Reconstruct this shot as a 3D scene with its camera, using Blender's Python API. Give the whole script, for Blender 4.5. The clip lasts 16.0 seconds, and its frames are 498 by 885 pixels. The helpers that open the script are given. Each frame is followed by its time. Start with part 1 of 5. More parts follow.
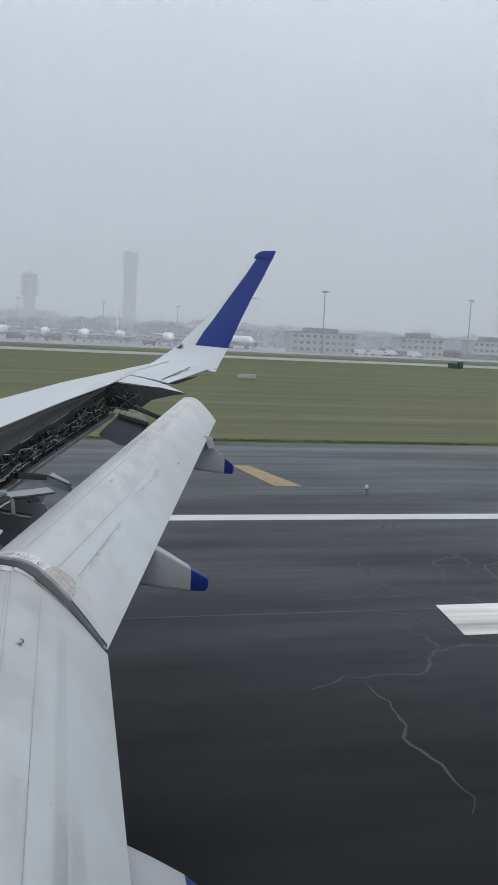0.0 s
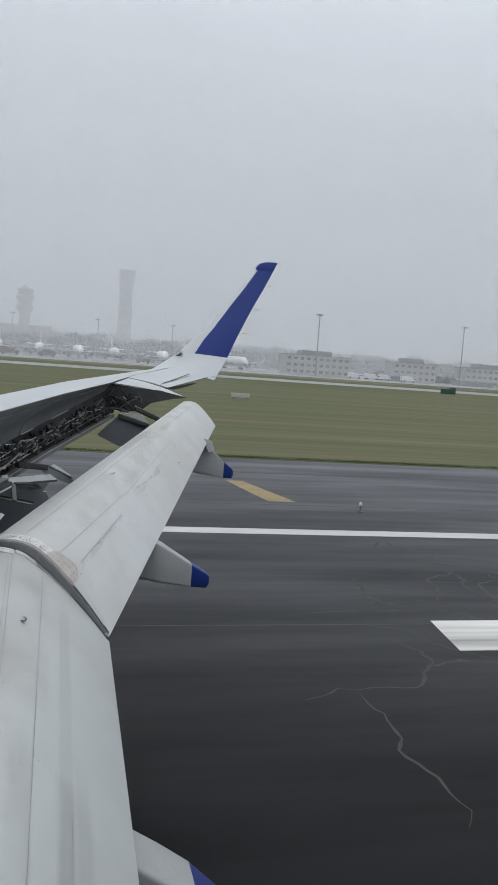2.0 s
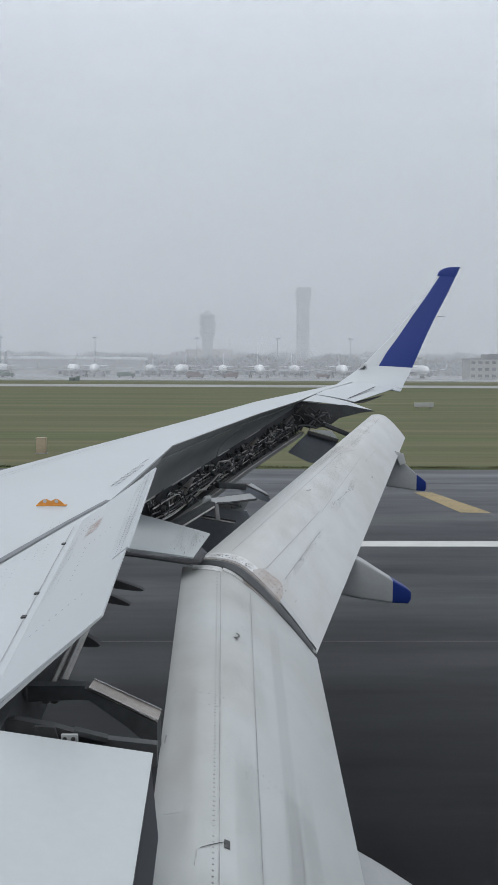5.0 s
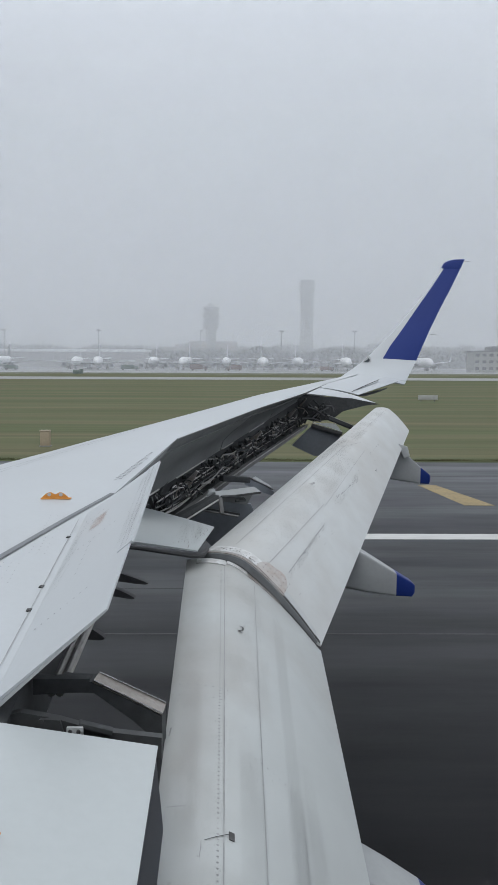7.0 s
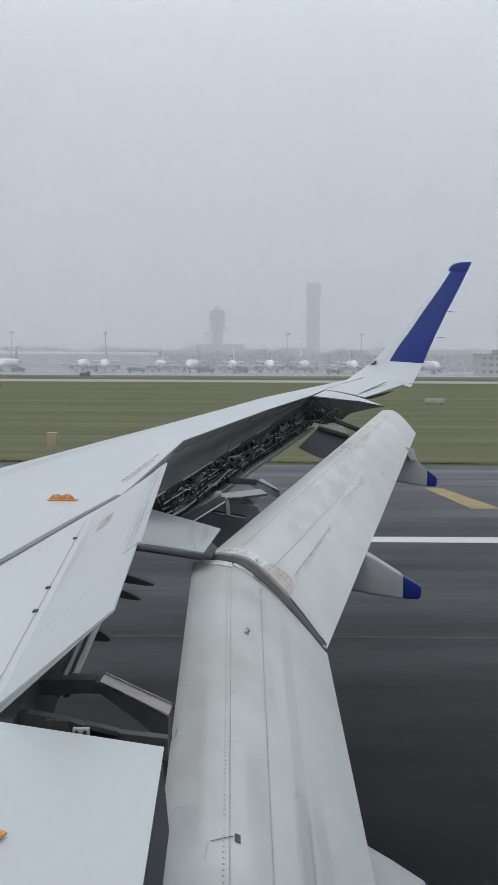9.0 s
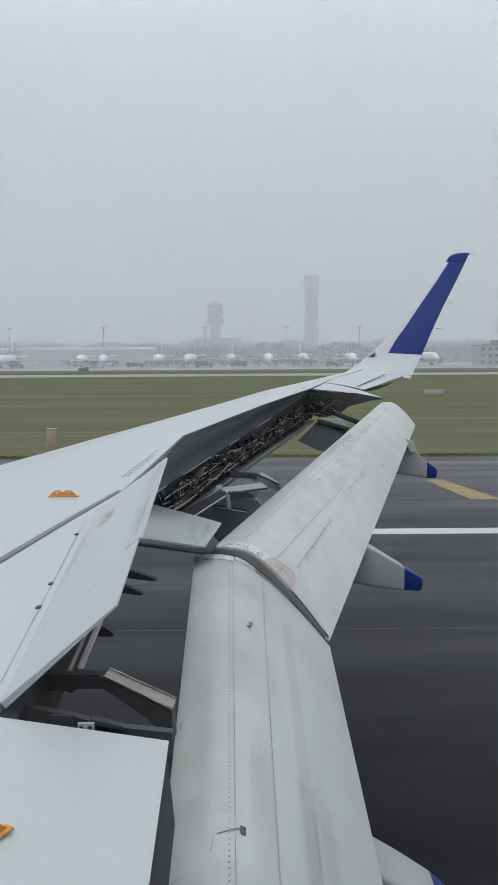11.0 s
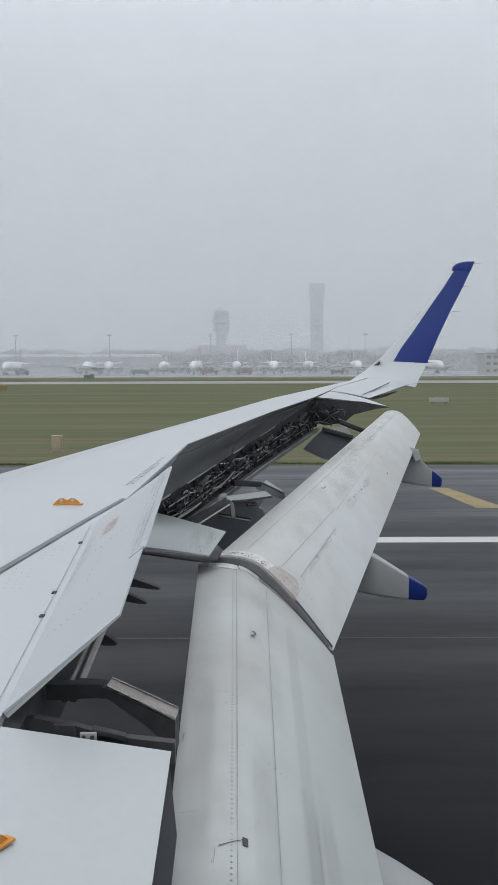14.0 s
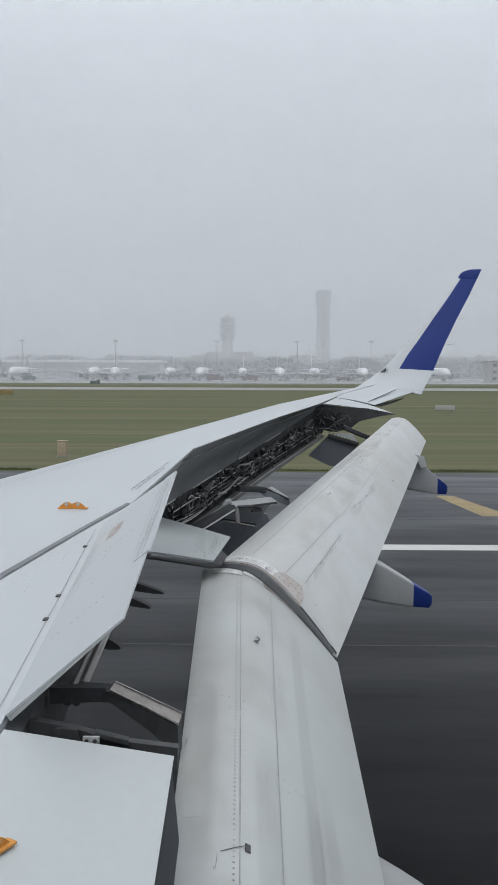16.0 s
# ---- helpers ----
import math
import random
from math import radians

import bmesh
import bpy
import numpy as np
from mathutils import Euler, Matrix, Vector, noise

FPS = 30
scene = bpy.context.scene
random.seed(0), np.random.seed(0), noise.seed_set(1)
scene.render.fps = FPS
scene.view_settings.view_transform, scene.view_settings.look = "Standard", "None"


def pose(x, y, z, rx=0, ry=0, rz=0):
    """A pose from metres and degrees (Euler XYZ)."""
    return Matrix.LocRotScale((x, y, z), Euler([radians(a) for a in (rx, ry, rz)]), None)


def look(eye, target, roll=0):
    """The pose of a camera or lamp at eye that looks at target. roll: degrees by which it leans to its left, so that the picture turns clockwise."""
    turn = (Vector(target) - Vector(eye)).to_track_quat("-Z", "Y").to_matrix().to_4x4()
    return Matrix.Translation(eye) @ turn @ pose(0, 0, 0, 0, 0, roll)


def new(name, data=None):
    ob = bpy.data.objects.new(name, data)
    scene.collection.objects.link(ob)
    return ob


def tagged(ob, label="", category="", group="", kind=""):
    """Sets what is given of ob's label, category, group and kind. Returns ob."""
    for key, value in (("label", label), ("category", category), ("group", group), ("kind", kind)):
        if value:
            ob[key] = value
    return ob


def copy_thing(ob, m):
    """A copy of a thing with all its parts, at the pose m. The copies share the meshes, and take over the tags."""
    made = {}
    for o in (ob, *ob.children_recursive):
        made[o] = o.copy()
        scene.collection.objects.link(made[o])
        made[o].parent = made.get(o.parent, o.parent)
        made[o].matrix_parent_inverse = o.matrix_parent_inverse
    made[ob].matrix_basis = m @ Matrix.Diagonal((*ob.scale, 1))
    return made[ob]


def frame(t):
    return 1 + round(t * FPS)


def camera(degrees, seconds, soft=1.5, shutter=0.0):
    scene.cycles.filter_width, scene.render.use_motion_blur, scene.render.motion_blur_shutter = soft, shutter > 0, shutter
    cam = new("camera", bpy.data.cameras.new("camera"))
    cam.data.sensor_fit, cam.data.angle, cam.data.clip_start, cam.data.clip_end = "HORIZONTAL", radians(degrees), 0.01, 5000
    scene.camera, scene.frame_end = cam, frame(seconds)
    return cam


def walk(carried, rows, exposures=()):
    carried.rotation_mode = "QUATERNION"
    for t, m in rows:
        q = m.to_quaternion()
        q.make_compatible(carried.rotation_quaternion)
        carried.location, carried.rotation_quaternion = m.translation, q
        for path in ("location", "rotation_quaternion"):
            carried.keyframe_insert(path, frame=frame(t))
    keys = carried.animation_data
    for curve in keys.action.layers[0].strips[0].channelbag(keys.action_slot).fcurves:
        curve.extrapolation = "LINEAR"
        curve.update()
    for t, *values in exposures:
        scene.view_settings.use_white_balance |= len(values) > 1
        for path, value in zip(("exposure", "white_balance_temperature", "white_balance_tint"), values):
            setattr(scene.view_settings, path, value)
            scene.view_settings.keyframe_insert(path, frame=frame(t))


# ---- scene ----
EYE = 4.4  # height of the cabin window over the runway
X, Y, Z = Vector((1, 0, 0)), Vector((0, 1, 0)), Vector((0, 0, 1))

# ---- camera: seconds, offset from the seat by the window (aft, outboard, up), yaw, pitch, roll ----
PATH = [
    (0.0, 0.178, -0.097, 0.208, -13.24, -7.08, 2.62),
    (0.5, 0.176, -0.089, 0.217, -13.16, -6.57, 2.59),
    (1.0, 0.148, -0.067, 0.145, -13.57, -5.31, 2.79),
    (1.5, 0.130, -0.023, 0.031, -13.96, -4.66, 3.45),
    (2.0, 0.097, -0.015, -0.013, -13.76, -5.58, 4.14),
    (2.5, 0.051, 0.001, -0.031, -12.42, -5.41, 4.26),
    (3.0, 0.019, -0.000, -0.030, -10.25, -6.37, 3.43),
    (3.5, 0.000, -0.007, -0.017, -7.46, -6.38, 2.59),
    (4.0, 0.005, -0.003, -0.007, -4.32, -5.98, 2.23),
    (4.5, 0.006, -0.000, -0.020, -2.02, -5.39, 0.95),
    (5.0, 0.011, -0.002, -0.006, -0.90, -5.08, 0.27),
    (7.5, 0.008, -0.003, -0.001, -0.50, -5.66, 0.23),
    (8.0, 0.008, -0.004, -0.006, -0.18, -5.45, 0.14),
    (8.5, 0.010, 0.004, -0.003, -0.05, -5.57, 0.19),
    (9.0, 0.007, -0.003, -0.006, -0.20, -5.41, 0.33),
    (11.5, 0.004, -0.008, -0.003, -0.23, -5.91, -0.46),
    (12.0, 0.007, -0.005, -0.003, -0.02, -5.88, -0.18),
    (12.5, 0.000, 0.000, 0.000, 0.00, -5.80, 0.00),
    (13.0, 0.010, -0.010, 0.001, -0.12, -5.53, -0.12),
    (13.5, 0.008, -0.002, -0.001, -0.22, -5.24, -0.06),
    (14.0, 0.008, -0.008, 0.005, 0.12, -5.34, -0.20),
    (14.5, 0.008, -0.004, 0.004, 0.67, -5.15, 0.15),
    (15.0, 0.007, -0.006, 0.001, 0.81, -5.02, 0.20),
    (15.5, 0.008, -0.004, 0.002, 0.73, -4.92, 0.05),
    (16.0, 0.008, -0.005, -0.003, 0.50, -4.88, 0.19),
]


def heading(yaw, pitch):
    a, b = radians(yaw), radians(pitch)
    return Vector((-math.sin(a) * math.cos(b), math.cos(a) * math.cos(b), math.sin(b)))


cam = camera(33.9, 16.0, soft=1.3)
walk(cam, [(t, look(Vector((x, y, EYE + z)), Vector((x, y, EYE + z)) + heading(a, b), c)) for t, x, y, z, a, b, c in PATH],
     exposures=((0.0, 0.06, 6330, 10), (1.0, 0.03, 6480, 10), (2.0, 0.05, 6540, 10), (3.0, 0.18, 6690, 10), (3.5, 0.22, 6730, 10), (4.0, 0.17, 6620, 10), (5.0, 0.08, 6450, 10), (9.0, 0.07, 6470, 10), (11.5, 0.07, 6540, 10), (16.0, 0.08, 6540, 10)))

# ---- overcast sky: three times brighter overhead than at the horizon ----
world = bpy.data.worlds.new("overcast")
scene.world = world
world.use_nodes = True
nt = world.node_tree
nt.nodes.clear()


SUN_UP, SUN_TURN = radians(58), radians(200)
sky = nt.nodes.new("ShaderNodeTexSky")
sky.sky_type, sky.sun_disc, sky.sun_elevation, sky.sun_rotation = "NISHITA", False, SUN_UP, SUN_TURN
sky.air_density, sky.dust_density, sky.ozone_density = 1.0, 6.0, 1.0
co = nt.nodes.new("ShaderNodeTexCoord")
sep = nt.nodes.new("ShaderNodeSeparateXYZ")
nt.links.new(co.outputs["Generated"], sep.inputs[0])
ramp = nt.nodes.new("ShaderNodeValToRGB")
el = ramp.color_ramp.elements
el[0].position, el[0].color = 0.0, (0.415, 0.446, 0.494, 1)
el[1].position, el[1].color = 1.0, (1.14, 1.2, 1.27, 1)
for at, c in ((0.06, (0.45, 0.484, 0.536, 1)), (0.2, (0.572, 0.615, 0.678, 1)), (0.4, (0.71, 0.762, 0.836, 1))):
    e = el.new(at)
    e.color = c
cl = nt.nodes.new("ShaderNodeTexNoise")
cl.inputs["Scale"].default_value, cl.inputs["Detail"].default_value, cl.inputs["Roughness"].default_value = 2.2, 3.0, 0.5
sq = nt.nodes.new("ShaderNodeMapping")
sq.inputs["Scale"].default_value = (1, 1, 3.0)
nt.links.new(co.outputs["Generated"], sq.inputs[0])
nt.links.new(sq.outputs[0], cl.inputs["Vector"])
amp = nt.nodes.new("ShaderNodeMapRange")
amp.inputs["From Min"].default_value, amp.inputs["From Max"].default_value = 0.3, 0.7
amp.inputs["To Min"].default_value, amp.inputs["To Max"].default_value = 0.95, 1.05
nt.links.new(cl.outputs["Fac"], amp.inputs["Value"])
nt.links.new(sep.outputs["Z"], ramp.inputs[0])
mul = nt.nodes.new("ShaderNodeVectorMath")
mul.operation = "SCALE"
nt.links.new(ramp.outputs[0], mul.inputs[0])
nt.links.new(amp.outputs[0], mul.inputs["Scale"])
cloud_bg, sky_bg, both, wout = (nt.nodes.new("ShaderNode" + k) for k in ("Background", "Background", "AddShader", "OutputWorld"))
cloud_bg.inputs["Strength"].default_value, sky_bg.inputs["Strength"].default_value = 1.0, 0.004
nt.links.new(mul.outputs[0], cloud_bg.inputs[0])
nt.links.new(sky.outputs[0], sky_bg.inputs[0])
nt.links.new(cloud_bg.outputs[0], both.inputs[0])
nt.links.new(sky_bg.outputs[0], both.inputs[1])
nt.links.new(both.outputs[0], wout.inputs[0])
sun = new("sun", bpy.data.lights.new("sun", "SUN"))
sun.data.energy, sun.data.angle, sun.data.color = 0.5, radians(40), (1.0, 0.97, 0.93)
sun.matrix_world = look(Vector((0, 0, 60)), Vector((0, 0, 60)) - 10 * Vector((math.sin(SUN_TURN) * math.cos(SUN_UP), math.cos(SUN_TURN) * math.cos(SUN_UP), math.sin(SUN_UP))))
scene.view_settings.exposure = 0.0

# ---- materials ----
def surface(name, color, rough=0.5, metal=0.0, coarse=(1.0, 0.0), fine=(40.0, 0.0), stretch=(1, 1, 1), bump=0.0, second=None, rough_vary=0.0, shade=0.0, spec=0.5):
    """Paint with variation at two scales: coarse and fine are (scale per metre, amount); second is the colour of the stains."""
    m = bpy.data.materials.new(name)
    m.use_nodes = True
    t = m.node_tree
    b = t.nodes["Principled BSDF"]
    b.inputs["Roughness"].default_value, b.inputs["Metallic"].default_value = rough, metal
    b.inputs["Specular IOR Level"].default_value = spec
    c = t.nodes.new("ShaderNodeTexCoord")
    mp = t.nodes.new("ShaderNodeMapping")
    mp.inputs["Scale"].default_value = stretch
    t.links.new(c.outputs["Object"], mp.inputs[0])
    noises = []
    for scale, _ in (coarse, fine):
        n = t.nodes.new("ShaderNodeTexNoise")
        n.inputs["Scale"].default_value, n.inputs["Detail"].default_value, n.inputs["Roughness"].default_value = scale, 6.0, 0.6
        t.links.new(mp.outputs[0], n.inputs["Vector"])
        noises.append(n.outputs["Fac"])
    stain = second or tuple(v * 0.55 for v in color)
    mix = t.nodes.new("ShaderNodeMix")
    mix.data_type = "RGBA"
    rng = t.nodes.new("ShaderNodeMapRange")
    rng.inputs["From Min"].default_value, rng.inputs["From Max"].default_value = 0.42, 0.72
    rng.inputs["To Max"].default_value = coarse[1]
    t.links.new(noises[0], rng.inputs["Value"])
    t.links.new(rng.outputs[0], mix.inputs["Factor"])
    mix.inputs["A"].default_value, mix.inputs["B"].default_value = (*color, 1), (*stain, 1)
    rng2 = t.nodes.new("ShaderNodeMapRange")
    rng2.inputs["From Min"].default_value, rng2.inputs["From Max"].default_value = 0.3, 0.7
    rng2.inputs["To Min"].default_value, rng2.inputs["To Max"].default_value = 1 - fine[1], 1 + fine[1]
    t.links.new(noises[1], rng2.inputs["Value"])
    sc = t.nodes.new("ShaderNodeVectorMath")
    sc.operation = "SCALE"
    t.links.new(mix.outputs["Result"], sc.inputs[0])
    t.links.new(rng2.outputs[0], sc.inputs["Scale"])
    last = sc.outputs[0]
    if shade:
        info, r3, s3 = t.nodes.new("ShaderNodeObjectInfo"), t.nodes.new("ShaderNodeMapRange"), t.nodes.new("ShaderNodeVectorMath")
        r3.inputs["To Min"].default_value, r3.inputs["To Max"].default_value = 1 - shade, 1 + shade
        s3.operation = "SCALE"
        t.links.new(info.outputs["Random"], r3.inputs["Value"])
        t.links.new(last, s3.inputs[0])
        t.links.new(r3.outputs[0], s3.inputs["Scale"])
        last = s3.outputs[0]
    t.links.new(last, b.inputs["Base Color"])
    if rough_vary:
        r4 = t.nodes.new("ShaderNodeMapRange")
        r4.inputs["From Min"].default_value, r4.inputs["From Max"].default_value = 0.35, 0.65
        r4.inputs["To Min"].default_value, r4.inputs["To Max"].default_value = rough - rough_vary, rough + rough_vary
        t.links.new(noises[0], r4.inputs["Value"])
        t.links.new(r4.outputs[0], b.inputs["Roughness"])
    if bump:
        bp = t.nodes.new("ShaderNodeBump")
        bp.inputs["Strength"].default_value, bp.inputs["Distance"].default_value = 0.6, bump
        t.links.new(noises[1], bp.inputs["Height"])
        t.links.new(bp.outputs[0], b.inputs["Normal"])
    return m


WHITE = surface("wing_paint", (0.442, 0.466, 0.482), 0.38, coarse=(0.9, 0.35), fine=(40, 0.015), stretch=(1, 1, 1), second=(0.40, 0.415, 0.418))
FLAP = surface("flap_paint", (0.50, 0.52, 0.52), 0.42, coarse=(1.1, 0.8), fine=(5, 0.03), stretch=(1, 0.7, 1), second=(0.415, 0.405, 0.385), rough_vary=0.05)
INNERFLAP = surface("inner_flap_paint", (0.455, 0.478, 0.475), 0.42, coarse=(0.9, 0.9), fine=(4, 0.035), stretch=(1, 0.8, 1), second=(0.36, 0.35, 0.33), rough_vary=0.05)
SMUDGE = surface("dirt_film", (0.25, 0.25, 0.25), 0.6, coarse=(12, 0.5), fine=(60, 0.1), second=(0.43, 0.43, 0.42))
PINK = surface("primer_plate", (0.44, 0.42, 0.405), 0.55, 0.1, coarse=(14, 0.9), fine=(80, 0.12), second=(0.38, 0.315, 0.275))
PANEL = surface("panel_paint", (0.435, 0.465, 0.47), 0.36, coarse=(0.8, 0.3), fine=(25, 0.02), second=(0.40, 0.42, 0.42))
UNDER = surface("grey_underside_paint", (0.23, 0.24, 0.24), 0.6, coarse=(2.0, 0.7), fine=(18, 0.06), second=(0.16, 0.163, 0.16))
BEAM = surface("grey_beam_primer", (0.14, 0.138, 0.135), 0.5, coarse=(3.0, 0.6), fine=(25, 0.08), second=(0.12, 0.12, 0.118))
FAIRING = surface("fairing_paint", (0.44, 0.46, 0.465), 0.4, coarse=(3, 0.4), fine=(30, 0.04), second=(0.32, 0.325, 0.32))
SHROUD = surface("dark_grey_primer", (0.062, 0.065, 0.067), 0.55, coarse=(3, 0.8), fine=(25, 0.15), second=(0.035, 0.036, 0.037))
BELLY = surface("grey_belly_paint", (0.33, 0.345, 0.35), 0.4, coarse=(3, 0.4), fine=(30, 0.04), second=(0.26, 0.265, 0.265))
DARK = surface("bay_dark", (0.045, 0.048, 0.05), 0.65, coarse=(4, 0.6), fine=(30, 0.25), second=(0.018, 0.019, 0.02))
STEEL = surface("bare_metal", (0.42, 0.41, 0.40), 0.38, 0.85, coarse=(6, 0.5), fine=(60, 0.1), second=(0.22, 0.2, 0.18))
CHROME = surface("polished_pipe", (0.62, 0.61, 0.60), 0.25, 0.9, coarse=(6, 0.4), fine=(60, 0.08), second=(0.42, 0.40, 0.38))
BRUSHED = surface("brushed_metal", (0.34, 0.31, 0.28), 0.34, 0.7, coarse=(5, 1.0), fine=(60, 0.12), second=(0.13, 0.115, 0.10))
GAP_SHADE = surface("gap_shade_blue", (0.018, 0.021, 0.032), 0.6, coarse=(3, 0.5), fine=(30, 0.1))
CHIPPED = surface("chipped_white_paint", (0.62, 0.63, 0.63), 0.4, 0.0, coarse=(16, 1.0), fine=(70, 0.08), second=(0.36, 0.35, 0.34))
GRIME = surface("worn_metal_plate", (0.33, 0.32, 0.31), 0.55, 0.25, coarse=(9, 0.8), fine=(80, 0.18), second=(0.20, 0.16, 0.13))
HOUSING = surface("blue_grey_primer", (0.185, 0.202, 0.225), 0.55, coarse=(3, 0.5), fine=(30, 0.08), second=(0.125, 0.138, 0.155))
SEAL = surface("rubber_seal", (0.055, 0.055, 0.057), 0.7, coarse=(5, 0.5), fine=(40, 0.15))
GAP = surface("panel_gap", (0.25, 0.255, 0.26), 0.7, coarse=(14, 1.0), fine=(60, 0.15), second=(0.46, 0.47, 0.47))
STRIPE = surface("dark_grey_stripe", (0.17, 0.18, 0.19), 0.6, coarse=(6, 0.3), fine=(40, 0.1))
BLUE = surface("blue_paint", (0.012, 0.030, 0.165), 0.42, coarse=(1.2, 0.4), fine=(30, 0.03), second=(0.010, 0.025, 0.135), spec=0.2)
ORANGE = surface("orange_paint", (0.62, 0.27, 0.05), 0.5, coarse=(12, 0.5), fine=(60, 0.08), second=(0.42, 0.17, 0.03))
INK = surface("stencil_ink", (0.035, 0.035, 0.035), 0.6, coarse=(20, 0.4), fine=(80, 0.2), second=(0.12, 0.12, 0.12))
HULL = surface("fuselage_paint", (0.62, 0.64, 0.65), 0.35, coarse=(0.7, 0.2), fine=(20, 0.02))
TYRE = surface("tyre_rubber", (0.03, 0.03, 0.03), 0.85, coarse=(8, 0.3), fine=(60, 0.2))

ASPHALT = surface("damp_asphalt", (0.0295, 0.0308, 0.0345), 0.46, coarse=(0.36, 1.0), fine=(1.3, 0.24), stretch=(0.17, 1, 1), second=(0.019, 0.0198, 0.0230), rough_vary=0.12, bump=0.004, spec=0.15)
GRASS = surface("mown_grass", (0.088, 0.103, 0.052), 0.95, coarse=(0.16, 1.0), fine=(0.9, 0.20), stretch=(0.035, 1, 1), second=(0.145, 0.124, 0.076), bump=0.05, spec=0.15)
TUFT = surface("rough_grass", (0.085, 0.095, 0.048), 0.95, coarse=(0.5, 1.0), fine=(3, 0.2), second=(0.120, 0.105, 0.062), spec=0.1)
CONCRETE = surface("pale_concrete", (0.25, 0.25, 0.245), 0.6, coarse=(0.05, 0.5), fine=(0.4, 0.12), stretch=(0.2, 1, 1), second=(0.185, 0.185, 0.18))
APRON = surface("apron_concrete", (0.22, 0.225, 0.225), 0.5, coarse=(0.03, 0.6), fine=(0.3, 0.12), stretch=(0.3, 1, 1), second=(0.14, 0.14, 0.145))
CRACK = surface("crack_filler", (0.056, 0.0555, 0.055), 0.7, coarse=(0.9, 1.0), fine=(6, 0.2), second=(0.026, 0.026, 0.027))
JOINT_FILL = surface("joint_filler", (0.045, 0.0445, 0.0455), 0.6, coarse=(0.9, 1.0), fine=(6, 0.2), second=(0.011, 0.011, 0.012))
MARK = surface("white_runway_paint", (0.50, 0.50, 0.485), 0.6, coarse=(0.5, 0.6), fine=(6, 0.08), stretch=(0.3, 1, 1), second=(0.38, 0.378, 0.36))
WORN = surface("rubbered_white_paint", (0.62, 0.61, 0.58), 0.6, coarse=(0.9, 0.95), fine=(5, 0.2), stretch=(0.03, 1, 1), second=(0.11, 0.11, 0.11))
YELLOW = surface("yellow_taxi_paint", (0.27, 0.20, 0.085), 0.6, coarse=(1.6, 0.9), fine=(9, 0.2), second=(0.17, 0.13, 0.06))
FACADE = surface("facade_render", (0.36, 0.36, 0.345), 0.8, coarse=(0.2, 0.5), fine=(2, 0.08), second=(0.33, 0.33, 0.32), shade=0.1)
ROOF = surface("grey_roof", (0.16, 0.165, 0.17), 0.7, coarse=(0.3, 0.4), fine=(3, 0.1))
PANE = surface("dull_window_glass", (0.15, 0.16, 0.165), 0.25, coarse=(0.5, 0.5), fine=(3, 0.1), shade=0.3)
GLASS = surface("dark_window_glass", (0.06, 0.07, 0.08), 0.15, coarse=(0.5, 0.3), fine=(3, 0.1))
TOWER = surface("tower_concrete", (0.33, 0.33, 0.335), 0.8, coarse=(0.1, 0.4), fine=(1.5, 0.1), shade=0.05)
BRICK = surface("reddish_render", (0.26, 0.17, 0.14), 0.85, coarse=(0.15, 0.4), fine=(2, 0.1))
LEAF = surface("tree_leaves", (0.022, 0.028, 0.020), 0.95, coarse=(0.06, 0.6), fine=(0.8, 0.2), second=(0.030, 0.034, 0.026), spec=0.05)
MAST = surface("galvanised_steel", (0.14, 0.145, 0.15), 0.5, 0.4, coarse=(1, 0.3), fine=(8, 0.1))
JET = surface("white_aircraft_paint", (0.74, 0.75, 0.76), 0.35, coarse=(0.3, 0.2), fine=(4, 0.03), shade=0.06)
JETGREY = surface("grey_aircraft_paint", (0.30, 0.31, 0.33), 0.4, coarse=(0.4, 0.3), fine=(4, 0.04))
RED = surface("red_vehicle_paint", (0.11, 0.06, 0.055), 0.45, coarse=(1, 0.3), fine=(8, 0.06))
DARKGREEN = surface("dark_green_paint", (0.03, 0.07, 0.05), 0.6, coarse=(1, 0.3), fine=(8, 0.1))
TAN = surface("tan_paint", (0.36, 0.30, 0.21), 0.6, coarse=(2, 0.5), fine=(12, 0.08), second=(0.26, 0.21, 0.15))
VAN = surface("white_vehicle_paint", (0.66, 0.67, 0.68), 0.4, coarse=(1, 0.2), fine=(8, 0.03))


# wheel-track rubber plus wing shade and far sheen painted in, paler towards the shoulder
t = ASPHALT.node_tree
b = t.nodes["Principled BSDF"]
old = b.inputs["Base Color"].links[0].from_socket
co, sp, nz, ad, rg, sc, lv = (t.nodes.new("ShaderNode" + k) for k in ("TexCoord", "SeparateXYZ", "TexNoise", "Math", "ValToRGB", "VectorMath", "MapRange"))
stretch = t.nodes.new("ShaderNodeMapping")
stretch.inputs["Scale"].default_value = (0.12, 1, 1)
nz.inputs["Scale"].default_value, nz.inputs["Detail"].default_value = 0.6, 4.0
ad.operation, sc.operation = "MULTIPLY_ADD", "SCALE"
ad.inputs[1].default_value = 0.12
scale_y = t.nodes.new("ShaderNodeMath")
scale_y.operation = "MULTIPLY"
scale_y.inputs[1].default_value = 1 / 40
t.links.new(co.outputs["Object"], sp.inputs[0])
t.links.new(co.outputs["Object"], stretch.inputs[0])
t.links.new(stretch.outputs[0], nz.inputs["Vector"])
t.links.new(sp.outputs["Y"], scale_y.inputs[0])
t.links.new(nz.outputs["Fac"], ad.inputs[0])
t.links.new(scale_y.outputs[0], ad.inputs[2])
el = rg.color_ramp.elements
